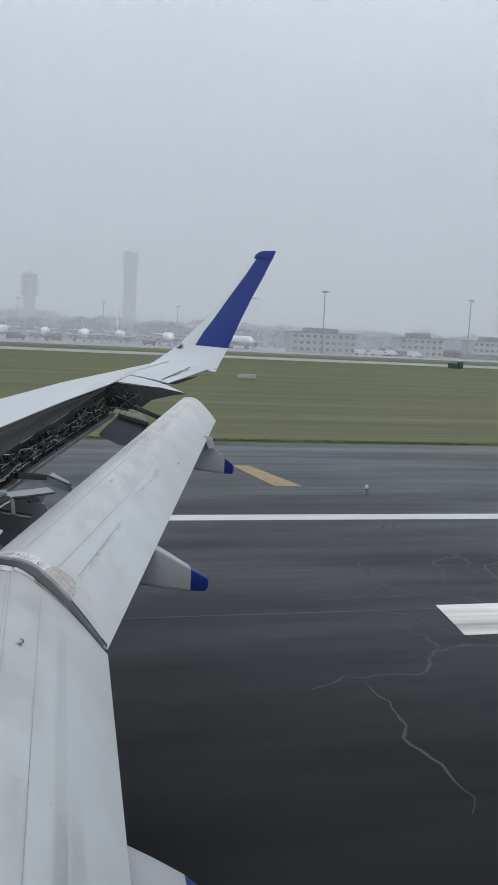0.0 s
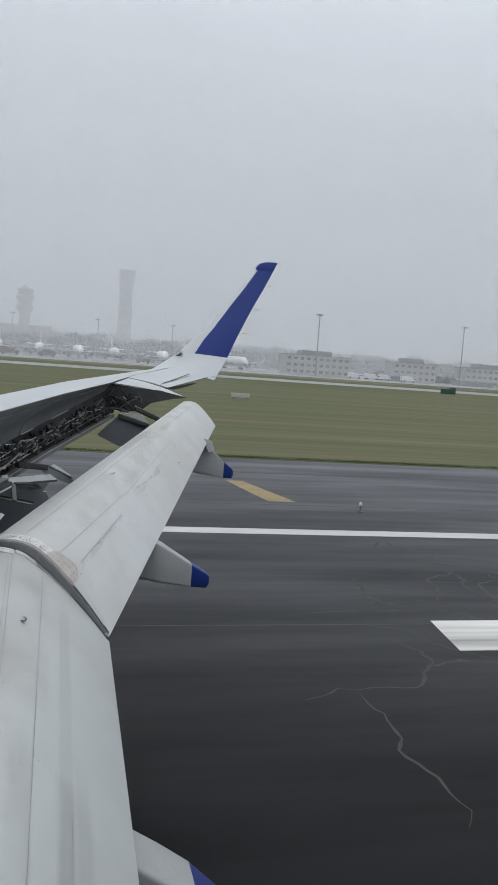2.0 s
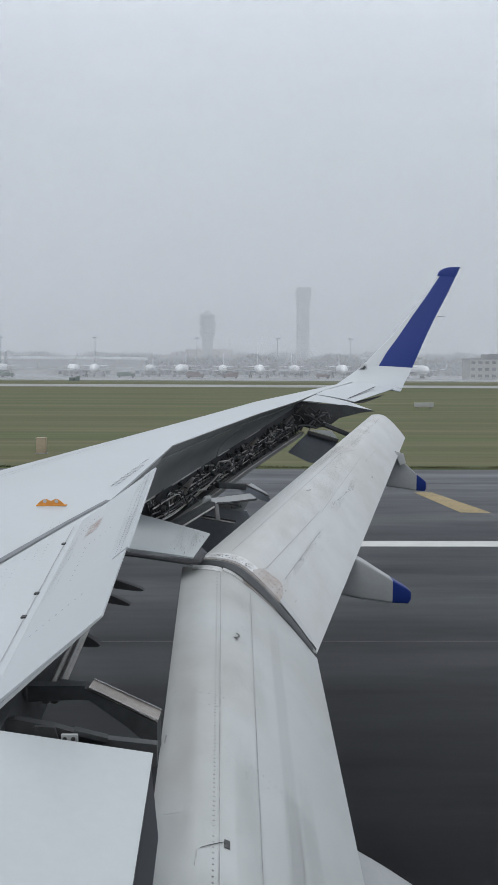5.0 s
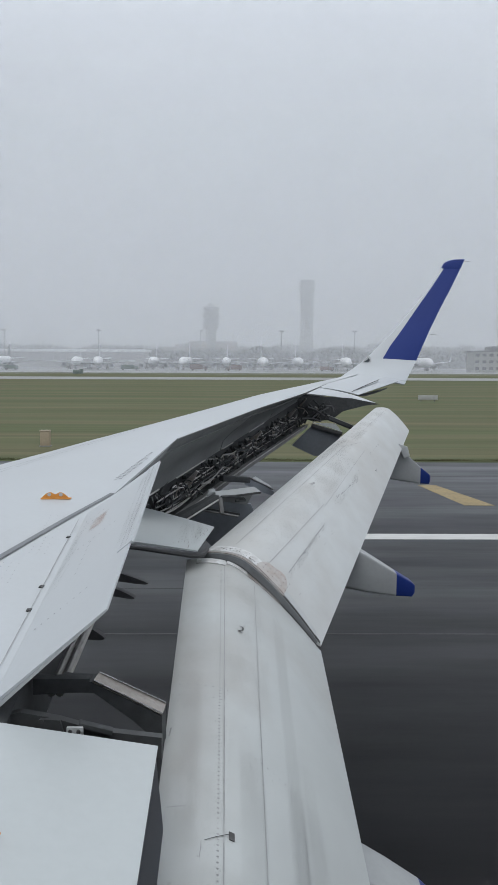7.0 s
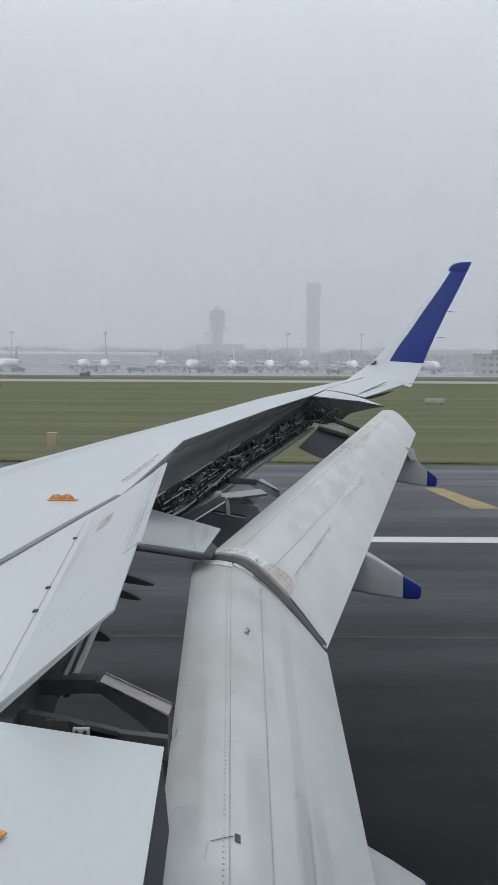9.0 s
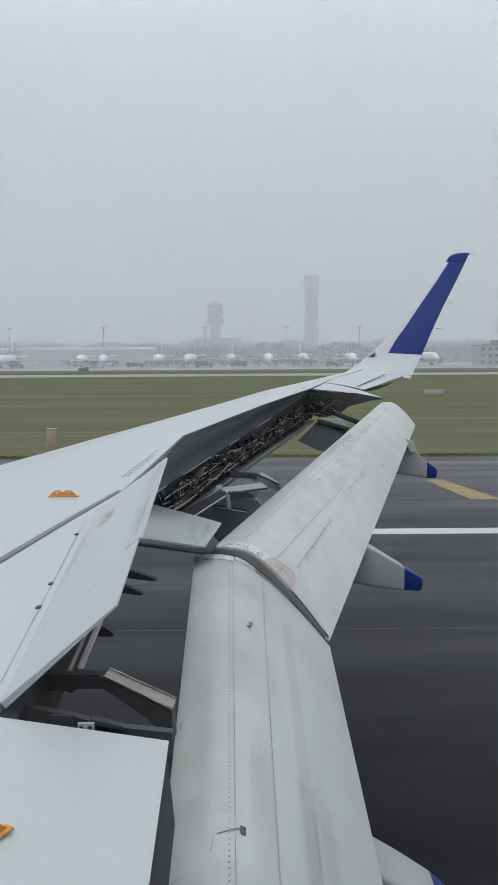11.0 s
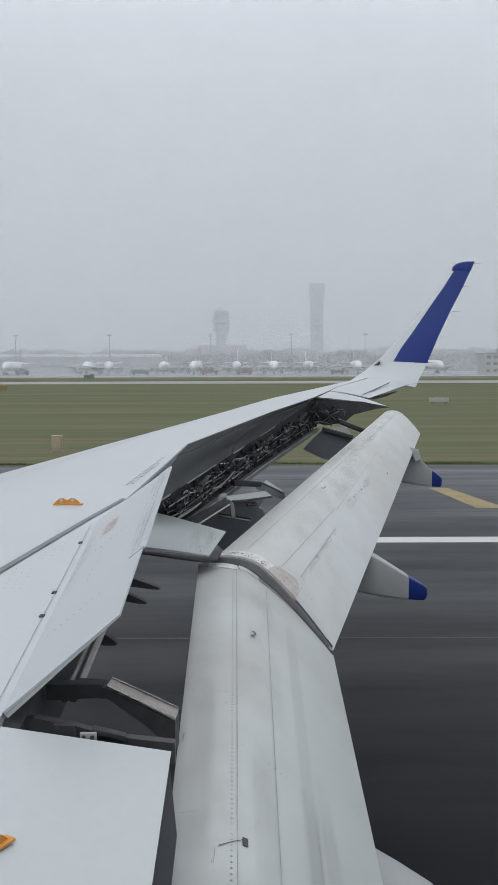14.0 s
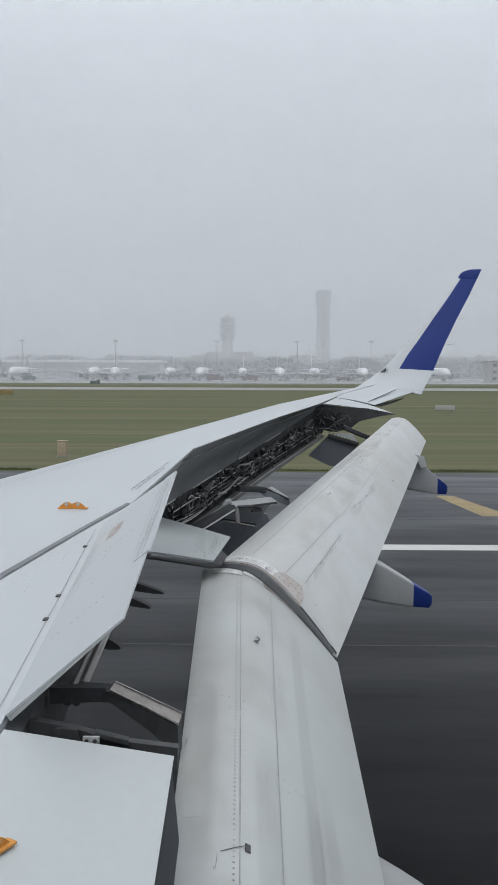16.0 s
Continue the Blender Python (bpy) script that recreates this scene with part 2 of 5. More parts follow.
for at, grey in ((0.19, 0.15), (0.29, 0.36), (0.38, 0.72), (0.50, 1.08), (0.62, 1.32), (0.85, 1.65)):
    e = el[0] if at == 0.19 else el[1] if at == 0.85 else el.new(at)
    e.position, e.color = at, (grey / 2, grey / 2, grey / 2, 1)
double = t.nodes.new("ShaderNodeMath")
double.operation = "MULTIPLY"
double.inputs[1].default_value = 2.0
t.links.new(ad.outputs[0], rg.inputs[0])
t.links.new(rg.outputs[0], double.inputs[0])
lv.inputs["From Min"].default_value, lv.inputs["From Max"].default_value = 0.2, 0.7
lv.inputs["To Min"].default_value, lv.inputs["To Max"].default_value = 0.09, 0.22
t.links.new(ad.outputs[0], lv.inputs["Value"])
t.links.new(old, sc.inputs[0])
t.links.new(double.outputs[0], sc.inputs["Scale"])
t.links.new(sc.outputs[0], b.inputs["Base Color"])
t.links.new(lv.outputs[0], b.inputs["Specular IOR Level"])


def film_material(name, color, strength, scale=3.0, stretch=(1, 1, 1), low=0.35, high=0.7):
    """Thin dirt and painted dent shading that fades out towards the edges of its patch and breaks up into blotches."""
    m = bpy.data.materials.new(name)
    m.use_nodes = True
    t = m.node_tree
    b = t.nodes["Principled BSDF"]
    b.inputs["Base Color"].default_value, b.inputs["Roughness"].default_value = (*color, 1), 0.6
    uv, obj, sp, mp, nz = (t.nodes.new("ShaderNode" + k) for k in ("TexCoord", "TexCoord", "SeparateXYZ", "Mapping", "TexNoise"))
    t.links.new(uv.outputs["UV"], sp.inputs[0])
    mp.inputs["Scale"].default_value = stretch
    t.links.new(obj.outputs["Object"], mp.inputs[0])
    nz.inputs["Scale"].default_value, nz.inputs["Detail"].default_value = scale, 6.0
    t.links.new(mp.outputs[0], nz.inputs["Vector"])
    fade = []
    for axis in "XY":
        a = t.nodes.new("ShaderNodeMath")
        a.operation = "SUBTRACT"
        a.inputs[0].default_value = 1.0
        c = t.nodes.new("ShaderNodeMath")
        c.operation = "MULTIPLY"
        t.links.new(sp.outputs[axis], a.inputs[1])
        t.links.new(sp.outputs[axis], c.inputs[0])
        t.links.new(a.outputs[0], c.inputs[1])
        d = t.nodes.new("ShaderNodeMapRange")
        d.interpolation_type = "SMOOTHSTEP"
        d.inputs["From Max"].default_value = 0.22
        t.links.new(c.outputs[0], d.inputs["Value"])
        fade.append(d.outputs[0])
    rg = t.nodes.new("ShaderNodeMapRange")
    rg.inputs["From Min"].default_value, rg.inputs["From Max"].default_value = low, high
    rg.inputs["To Max"].default_value = strength
    t.links.new(nz.outputs["Fac"], rg.inputs["Value"])
    both, all3 = t.nodes.new("ShaderNodeMath"), t.nodes.new("ShaderNodeMath")
    both.operation = all3.operation = "MULTIPLY"
    t.links.new(fade[0], both.inputs[0])
    t.links.new(fade[1], both.inputs[1])
    t.links.new(both.outputs[0], all3.inputs[0])
    t.links.new(rg.outputs[0], all3.inputs[1])
    t.links.new(all3.outputs[0], b.inputs["Alpha"])
    return m


BROWN_FILM = film_material("brown_grime_film", (0.28, 0.235, 0.20), 0.16, 4.0, (1, 0.6, 1))
GREY_FILM = film_material("grey_grime_film", (0.20, 0.20, 0.20), 0.20, 9.0, (3.2, 0.15, 1), 0.4, 0.75)
DUST_SHADE_FILM = film_material("soft_dust_and_dent_shade", (0.30, 0.305, 0.31), 0.12, 0.8, (1, 1, 1), 0.1, 0.6)
RUST_FILM = film_material("rusty_smudge", (0.40, 0.23, 0.17), 0.42, 9.0, (1, 1, 1), 0.30, 0.62)


def haze_sheet_material(thick, low, high):
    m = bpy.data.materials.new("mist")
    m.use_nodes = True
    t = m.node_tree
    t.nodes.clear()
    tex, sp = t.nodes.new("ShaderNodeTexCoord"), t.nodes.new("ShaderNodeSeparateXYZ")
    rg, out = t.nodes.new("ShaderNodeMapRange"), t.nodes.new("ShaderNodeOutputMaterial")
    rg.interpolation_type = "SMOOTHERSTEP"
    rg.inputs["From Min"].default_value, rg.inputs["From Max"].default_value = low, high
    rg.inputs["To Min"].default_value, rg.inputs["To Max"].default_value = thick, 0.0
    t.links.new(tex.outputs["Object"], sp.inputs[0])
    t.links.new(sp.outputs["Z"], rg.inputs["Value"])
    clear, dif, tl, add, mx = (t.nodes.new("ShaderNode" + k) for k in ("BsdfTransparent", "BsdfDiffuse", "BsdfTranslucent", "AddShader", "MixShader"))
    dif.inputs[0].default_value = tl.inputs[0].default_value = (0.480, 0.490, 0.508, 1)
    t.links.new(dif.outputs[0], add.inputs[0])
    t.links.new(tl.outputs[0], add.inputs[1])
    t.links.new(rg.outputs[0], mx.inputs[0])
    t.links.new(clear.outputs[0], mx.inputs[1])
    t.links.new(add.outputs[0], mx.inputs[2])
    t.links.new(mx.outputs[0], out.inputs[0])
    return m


# ---- mesh helpers ----
def mesh_of(name, bm, material, smooth=35):
    bmesh.ops.recalc_face_normals(bm, faces=bm.faces)
    me = bpy.data.meshes.new(name)
    bm.to_mesh(me)
    bm.free()
    me.materials.append(material)
    if smooth:
        me.polygons.foreach_set("use_smooth", [True] * len(me.polygons))
        me.set_sharp_from_angle(angle=radians(smooth))
    return me


def part(name, bm, material, parent, label="", smooth=35):
    ob = new(name, mesh_of(name, bm, material, smooth))
    ob.parent = parent
    return tagged(ob, label)


def thing(name, bm, material, label, category, kind="", group="", smooth=35):
    return tagged(new(name, mesh_of(name, bm, material, smooth)), label, category, group, kind)


def empty(name, label, category, group="", at=(0, 0, 0)):
    ob = tagged(new(name), label, category, group)
    ob.location = at
    return ob


def loft(bm, rings, caps=True, closed=True):
    vs = [[bm.verts.new(p) for p in r] for r in rings]
    n = len(vs[0])
    for a, b in zip(vs, vs[1:]):
        for i in range(n if closed else n - 1):
            j = (i + 1) % n
            bm.faces.new((a[i], a[j], b[j], b[i]))
    if caps and closed:
        bm.faces.new(vs[0][::-1])
        bm.faces.new(vs[-1])
    return vs


def box(bm, lo, hi, bevel=0.0, m=None):
    r = bmesh.ops.create_cube(bm, size=1.0)
    size = [b - a for a, b in zip(lo, hi)]
    mid = [(a + b) / 2 for a, b in zip(lo, hi)]
    bmesh.ops.transform(bm, verts=r["verts"], matrix=(m or Matrix()) @ Matrix.Translation(mid) @ Matrix.Diagonal((*size, 1)))
    if bevel:
        es = {e for v in r["verts"] for e in v.link_edges}
        bmesh.ops.bevel(bm, geom=list(es), offset=bevel, segments=2, affect="EDGES", profile=0.6)
    return bm


def tube(bm, points, radius, sides=8):
    pts = [Vector(p) for p in points]
    rings = []
    for i, p in enumerate(pts):
        d = (pts[min(i + 1, len(pts) - 1)] - pts[max(i - 1, 0)]).normalized()
        a = d.cross(Z if abs(d.z) < 0.9 else X).normalized()
        b = d.cross(a)
        r = radius[i] if isinstance(radius, (list, tuple)) else radius
        rings.append([p + r * (math.cos(k * math.tau / sides) * a + math.sin(k * math.tau / sides) * b) for k in range(sides)])
    loft(bm, rings)
    return bm


def beam(bm, a, b, width, height, bevel=0.0):
    """A straight bar of rectangular section from a to b."""
    a, b = Vector(a), Vector(b)
    d = b - a
    side = d.cross(Z).normalized()
    up = side.cross(d).normalized()
    m = Matrix((side, d.normalized(), up)).transposed().to_4x4()
    m.translation = (a + b) / 2
    return box(bm, (-width / 2, -d.length / 2, -height / 2), (width / 2, d.length / 2, height / 2), bevel, m)


def along(table, v):
    """Linear reading of a small table of (position, value)."""
    return float(np.interp(v, [a for a, _ in table], [b for _, b in table]))


# ---- ground: one grass sheet to the horizon, paving laid on it ----
def sheet(name, x0, x1, y0, y1, z, material, label, category, step=0, depth=0.3, kind="structure"):
    bm = bmesh.new()
    box(bm, (x0, y0, z - depth), (x1, y1, z))
    return thing(name, bm, material, label, category, kind, smooth=0)


bm = bmesh.new()
for y0, y1 in ((-2500, 36.0), (36.0, 36.35), (36.35, 4500)):
    z0, z1 = (-0.05 if y0 < 36 else 0.05 if y0 > 36.1 else -0.05), (-0.05 if y1 <= 36 else 0.05)
    bm.faces.new([bm.verts.new(p) for p in ((-4000, y0, z0), (4000, y0, z0), (4000, y1, z1), (-4000, y1, z1))])
bmesh.ops.remove_doubles(bm, verts=bm.verts, dist=0.001)
thing("ground", bm, GRASS, "mown green and straw-coloured airfield grass on flat ground", "grass", "structure", smooth=0)
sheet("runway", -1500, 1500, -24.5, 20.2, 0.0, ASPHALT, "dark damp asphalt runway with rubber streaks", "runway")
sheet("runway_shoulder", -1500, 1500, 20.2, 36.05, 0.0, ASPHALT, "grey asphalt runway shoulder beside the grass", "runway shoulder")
sheet("taxiway", -1500, 1500, 205, 238, 0.08, CONCRETE, "pale concrete taxiway across the grass", "taxiway", depth=0.2)
sheet("apron", -1500, 1500, 330, 640, 0.1, APRON, "wide grey concrete apron with parked aircraft", "apron", depth=0.2)


def marking(name, corners, material, label, z=0.006):
    bm = bmesh.new()
    lo = [bm.verts.new((x, y, 0.001)) for x, y in corners]
    hi = [bm.verts.new((x, y, z)) for x, y in corners]
    bm.faces.new(hi)
    bm.faces.new(lo[::-1])
    for i in range(len(corners)):
        j = (i + 1) % len(corners)
        bm.faces.new((lo[i], lo[j], hi[j], hi[i]))
    return thing(name, bm, material, label, "runway marking", "structure", smooth=0)


marking("edge_line", [(1.6, 20.1), (400, 20.1), (400, 20.75), (1.6, 20.75)], MARK, "white painted runway edge line ending at a taxiway junction")
marking("touchdown_bar", [(6.7, 11.6), (40, 11.6), (40, 13.1), (6.9, 13.1)], WORN, "broad white touchdown bar with black rubber marks")
marking("taxi_bar", [(7.0, 25.0), (7.95, 25.0), (7.1, 29.2), (6.45, 29.2)], YELLOW, "short broad yellow bar painted on the shoulder")

# straight paving joints along the runway
for y, w in ((12.9, 0.05), (15.6, 0.03), (24.4, 0.06), (31.5, 0.10)):
    marking("paving_joint", [(-60, y), (60, y), (60, y + w), (-60, y + w)], JOINT_FILL, "faint pale paving joint along the runway", 0.003)["category"] = "paving joint"

# pale sealed cracks in the asphalt: long wandering ones with side branches
bm = bmesh.new()
rnd = random.Random(11)


def crack(x, y, a, count, wide, level):
    rows, spots = [], []
    for i in range(count):
        turn = a + 0.45 * math.sin(0.45 * i + 3 * a) + rnd.uniform(-0.6, 0.6)
        x, y = x + 0.17 * math.cos(turn), min(19.6, max(5.5, y + 0.17 * math.sin(turn)))
        x = max(x, 0.285 * y)
        w = wide * rnd.uniform(0.5, 1.2) * (0.25 + math.sin(math.pi * (i + 0.5) / count)) * min(1.0, y / 15)
        z = 0.0014 + 0.00012 * level
        rows.append([Vector((x - w * math.sin(turn), y + w * math.cos(turn), z)), Vector((x + w * math.sin(turn), y - w * math.cos(turn), z))])
        spots.append((x, y, turn))
    loft(bm, rows, caps=False, closed=False)
    return spots


level = 0
for x, y, a, count in ((5.0, 16.5, -0.85, 70), (5.9, 18.6, -0.45, 64), (3.4, 9.8, 0.35, 56), (4.6, 13.6, 0.05, 60), (6.8, 17.4, 0.1, 40)):
    spots = crack(x, y, a, count, 0.055, level)
    for q in spots[5::11]:
        level += 1
        crack(q[0], q[1], q[2] + rnd.choice((-1.3, 1.2, 0.9)), rnd.randint(8, 24), 0.036, level)
    level += 1
thing("crack_seal", bm, CRACK, "thin pale sealed cracks in the runway asphalt", "crack seal", "stuff", smooth=0)

# low rough fringe along the edge of the grass
rnd = random.Random(9)
verts, faces = [], []
for k in range(12000):
    x, y = rnd.uniform(-19, 34), 36.3 + 0.6 * rnd.random() ** 2
    h = max(0.012, 0.022 + 0.025 * noise.noise((x * 0.5, 3.0, 0.0)) + 0.015 * noise.noise((x * 2.1, 7.0, 0.0))) * rnd.uniform(0.5, 1.2)
    w, a, n = rnd.uniform(0.04, 0.10), rnd.uniform(0, math.pi), len(verts)
    c, d = math.cos(a) * w, math.sin(a) * w
    verts += [(x - c, y - d, 0.03), (x + c, y + d, 0.03), (x + rnd.uniform(-0.06, 0.06), y + rnd.uniform(-0.04, 0.04), 0.05 + h)]
    faces.append((n, n + 1, n + 2))
me = bpy.data.meshes.new("grass_tufts")
me.from_pydata(verts, [], faces)
me.materials.append(TUFT)
tagged(new("grass_tufts", me), "rough grass tufts along the edge of the shoulder", "grass", kind="stuff")

# ---- apron lights, signs and boxes in the grass ----
def edge_light(x, y):
    e = empty("runway_light", "small white elevated runway edge light on a stem", "runway light", "runway lights", (x, y, 0.0))
    bm = bmesh.new()
    tube(bm, [(0, 0, 0), (0, 0, 0.03), (0, 0, 0.03), (0, 0, 0.2)], [0.09, 0.09, 0.025, 0.025], 12)
    part("stem", bm, MAST, e)
    bm = bmesh.new()
    tube(bm, [(0, 0, 0.2), (0, 0, 0.23), (0, 0, 0.28), (0, 0, 0.31)], [0.04, 0.055, 0.05, 0.02], 14)
    part("lamp_dome", bm, VAN, e, "white glass dome")
    return e


first = edge_light(9.6, 23.6)
for x in (-50.4, 69.6):
    copy_thing(first, pose(x, 23.6, 0))


def sign_board(x, y, w, h, material, label):
    e = empty("taxiway_sign", label, "sign", at=(x, y, 0.05))
    bm = bmesh.new()
    box(bm, (-w / 2, -0.12, 0.25), (w / 2, 0.12, 0.25 + h), 0.02)
    part("board", bm, material, e)
    for s in (-0.35, 0.35):
        bm = bmesh.new()
        box(bm, (s * w - 0.04, -0.05, 0), (s * w + 0.04, 0.05, 0.25))
        part("leg", bm, MAST, e)
    return e


sign_board(-46.0, 150, 2.6, 0.9, YELLOW, "yellow taxiway sign board standing in the grass")
sign_board(21.2, 92, 2.2, 0.5, FACADE, "greyish white taxiway sign board standing in the grass")


def green_cabinet(x, y):
    e = empty("equipment_cabinet", "dark green equipment cabinets standing in the grass", "cabinet", at=(x, y, 0.05))
    for i, (a, w, h) in enumerate(((0.0, 2.2, 1.3), (2.4, 1.2, 1.7))):
        bm = bmesh.new()
        box(bm, (a, 0, 0), (a + w, 1.2, h), 0.04)
        part("cabinet_box", bm, DARKGREEN, e)
    return e


def marker_box(x, y):
    e = empty("marker_box", "small pale tan marker box standing in the grass", "box", at=(x, y, 0.04))
    bm = bmesh.new()
    box(bm, (-0.24, -0.2, 0.06), (0.24, 0.2, 0.80), 0.03)
    part("housing", bm, TAN, e)
    bm = bmesh.new()
    box(bm, (-0.28, -0.24, -0.02), (0.28, 0.24, 0.06), 0.01)
    part("foot", bm, CONCRETE, e, "concrete foot")
    bm = bmesh.new()
    box(bm, (-0.26, -0.22, 0.80), (0.26, 0.22, 0.84), 0.01)
    part("lid", bm, TAN, e)
    return e


marker_box(-10.0, 42.0)
green_cabinet(96, 190)
green_cabinet(-61, 300)


# ---- light masts ----
def light_mast(x, y, h, base=0.1):
    e = empty("light_mast", "tall grey floodlight mast with a lamp ring", "light mast", "light masts", (x, y, base))
    bm = bmesh.new()
    tube(bm, [(0, 0, 0), (0, 0, h * 0.5), (0, 0, h)], [0.42, 0.3, 0.18], 10)
    part("pole", bm, MAST, e)
    bm = bmesh.new()
    tube(bm, [(0, 0, h - 0.3), (0, 0, h)], [1.5, 1.5], 12)
    part("lamp_ring", bm, MAST, e)
    for k in range(6):
        a = k * math.tau / 6
        bm = bmesh.new()
        box(bm, (-0.35, -0.2, -0.75), (0.35, 0.2, -0.05), 0.05, Matrix.Translation((1.5 * math.cos(a), 1.5 * math.sin(a), h - 0.1)) @ Matrix.Rotation(a, 4, "Z"))
        part("floodlight", bm, MAST, e)
    return e


mast = light_mast(-27.0, 560, 26)
for x, y in ((28, 560), (78, 560), (-96, 560), (-160, 560)):
    copy_thing(mast, pose(x, y, 0.1))
mast = light_mast(129, 396, 31)
for x in (209, 284):
    copy_thing(mast, pose(x, 396, 0.1))


# ---- parked airliners, noses to the taxiway ----
def parked_airliner(x, y, turn=0.0):
    e = empty("parked_airliner", "white twin-engine airliner parked nose-on on the apron", "airliner", "airliners parked in a row", (x, y, 0.1))
    bm = bmesh.new()
    prof = ((0.0, 0.05, 3.1), (0.5, 0.75, 3.2), (1.6, 1.4, 3.45), (3.4, 1.86, 3.7), (5.5, 1.98, 3.8), (24, 1.98, 3.8), (29, 1.6, 4.2), (34, 0.8, 4.9), (37.3, 0.2, 5.4))
    loft(bm, [[Vector((r * math.cos(k * math.tau / 20), d, zc + r * math.sin(k * math.tau / 20))) for k in range(20)] for d, r, zc in prof])
    part("fuselage", bm, JET, e)
    bm = bmesh.new()
    for s in (-1, 1):
        box(bm, (min(s * 0.08, s * 0.75), 1.55, 4.15), (max(s * 0.08, s * 0.75), 1.9, 4.62), 0.05, Matrix.Translation((0, -0.14, 0)))
    part("windscreen", bm, GLASS, e, "dark cockpit windscreen")
    for s in (-1, 1):
        bm = bmesh.new()
        rings = []
        for o, lead, chord, z in ((1.6, 11.5, 7.2, 2.75), (6.4, 14.2, 3.9, 3.2), (16.6, 19.6, 1.6, 4.2)):
            rings.append([Vector((s * o, lead + chord * u, z + v * chord)) for u, v in ((0, 0), (0.25, 0.06), (0.6, 0.05), (1, 0), (0.6, -0.05), (0.25, -0.06))])
        rings.append([Vector((s * 17.3, 20.4 + 1.1 * u, 6.4 + v)) for u, v in ((0, 0), (0.25, 0.04), (0.6, 0.03), (1, 0), (0.6, -0.03), (0.25, -0.04))])
        loft(bm, rings)
        part("wing", bm, JETGREY, e, "grey swept wing")
        bm = bmesh.new()
        loft(bm, [[Vector((s * 5.75 + r * math.cos(k * math.tau / 16), d, 1.75 + r * math.sin(k * math.tau / 16))) for k in range(16)] for d, r in ((11.2, 0.75), (10.6, 0.95), (10.5, 1.1), (12.2, 1.2), (14.2, 0.85), (15.2, 0.5))])
        part("engine", bm, JETGREY, e, "engine nacelle")
        bm = bmesh.new()
        loft(bm, [[Vector((s * o, lead + c * u, z + v * c)) for u, v in ((0, 0), (0.4, 0.05), (1, 0), (0.4, -0.05))] for o, lead, c, z in ((0.5, 31.5, 4.0, 4.9), (6.2, 35.2, 1.6, 5.3))])
        part("tailplane", bm, JET, e)
        bm = bmesh.new()
        tube(bm, [(s * 3.8, 17.2, 0.55), (s * 3.8, 17.2, 2.9)], 0.16)
        for q in (-0.45, 0.45):
            tube(bm, [(s * 3.8 + q - 0.2, 17.2, 0.58), (s * 3.8 + q + 0.2, 17.2, 0.58)], 0.58, 14)
        part("main_gear", bm, TYRE, e)
    bm = bmesh.new()
    loft(bm, [[Vector((v * c, lead + c * u, z)) for u, v in ((0, 0), (0.4, 0.05), (1, 0), (0.4, -0.05))] for z, lead, c in ((5.3, 28.5, 6.6), (11.8, 34.2, 2.4))])
    part("tail_fin", bm, JETGREY, e, "grey tail fin")
    bm = bmesh.new()
    tube(bm, [(0, 4.9, 0.4), (0, 4.9, 2.2)], 0.12)
    for q in (-0.25, 0.25):
        tube(bm, [(q - 0.12, 4.9, 0.4), (q + 0.12, 4.9, 0.4)], 0.4, 14)
    part("nose_gear", bm, TYRE, e)
    e.rotation_euler = (0, 0, radians(turn))
    return e


row = parked_airliner(-132, 440, 4)
row.scale = (1.25, 1.25, 1.25)
for x, y, turn in ((-93, 462, 6), (-76, 438, 8), (-50, 466, 2), (-31, 440, -2), (-8, 466, 0), (13, 440, 1), (34, 466, 0), (58, 440, -3), (104, 444, 8), (-168, 470, 20)):
    copy_thing(row, pose(x, y, 0.1, 0, 0, turn))


# ---- vehicles on the apron ----
def truck(x, y, turn, body, length, h, label, category="truck"):
    e = empty(category.replace(" ", "_"), label, category, "apron vehicles", (x, y, 0.1))
    bm = bmesh.new()
    box(bm, (-length / 2, -1.1, 0.7), (length / 2 - 2.2, 1.1, h), 0.08)
    part("body", bm, body, e)
    bm = bmesh.new()
    box(bm, (length / 2 - 2.0, -1.1, 0.6), (length / 2, 1.1, 2.3), 0.15)
    part("cab", bm, body, e)
    bm = bmesh.new()
    box(bm, (length / 2 - 1.2, -1.12, 1.5), (length / 2 + 0.02, 1.12, 2.1), 0.05)
    part("cab_window", bm, GLASS, e)
    for a in (-length / 2 + 1.2, length / 2 - 1.0):
        for s in (-1, 1):
            bm = bmesh.new()
            tube(bm, [(a, s * 1.1 - 0.15, 0.45), (a, s * 1.1 + 0.15, 0.45)], 0.45, 14)
            part("wheel", bm, TYRE, e)
    e.rotation_euler = (0, 0, radians(turn))
    return e


for i in range(4):
    truck(150 + i * 9.5 + (i % 2), 396 + 3 * (i % 3), 6 * i - 8, VAN, 7.0 + (i % 2), 3.0, "white service van parked on the apron", "service van")
truck(-21, 418, 0, RED, 9, 3.2, "dull red fuel truck on the apron", "fuel truck")
truck(-3, 421, 180, RED, 8, 3.0, "dull red fuel truck on the apron", "fuel truck")
truck(-57, 424, 4, DARKGREEN, 9, 2.8, "dark tow truck on the apron", "tow truck")
truck(-118, 424, 0, DARKGREEN, 7, 2.6, "dark tow truck on the apron", "tow truck")
truck(44, 416, 0, RED, 7, 2.4, "dull red baggage truck on the apron", "baggage truck")


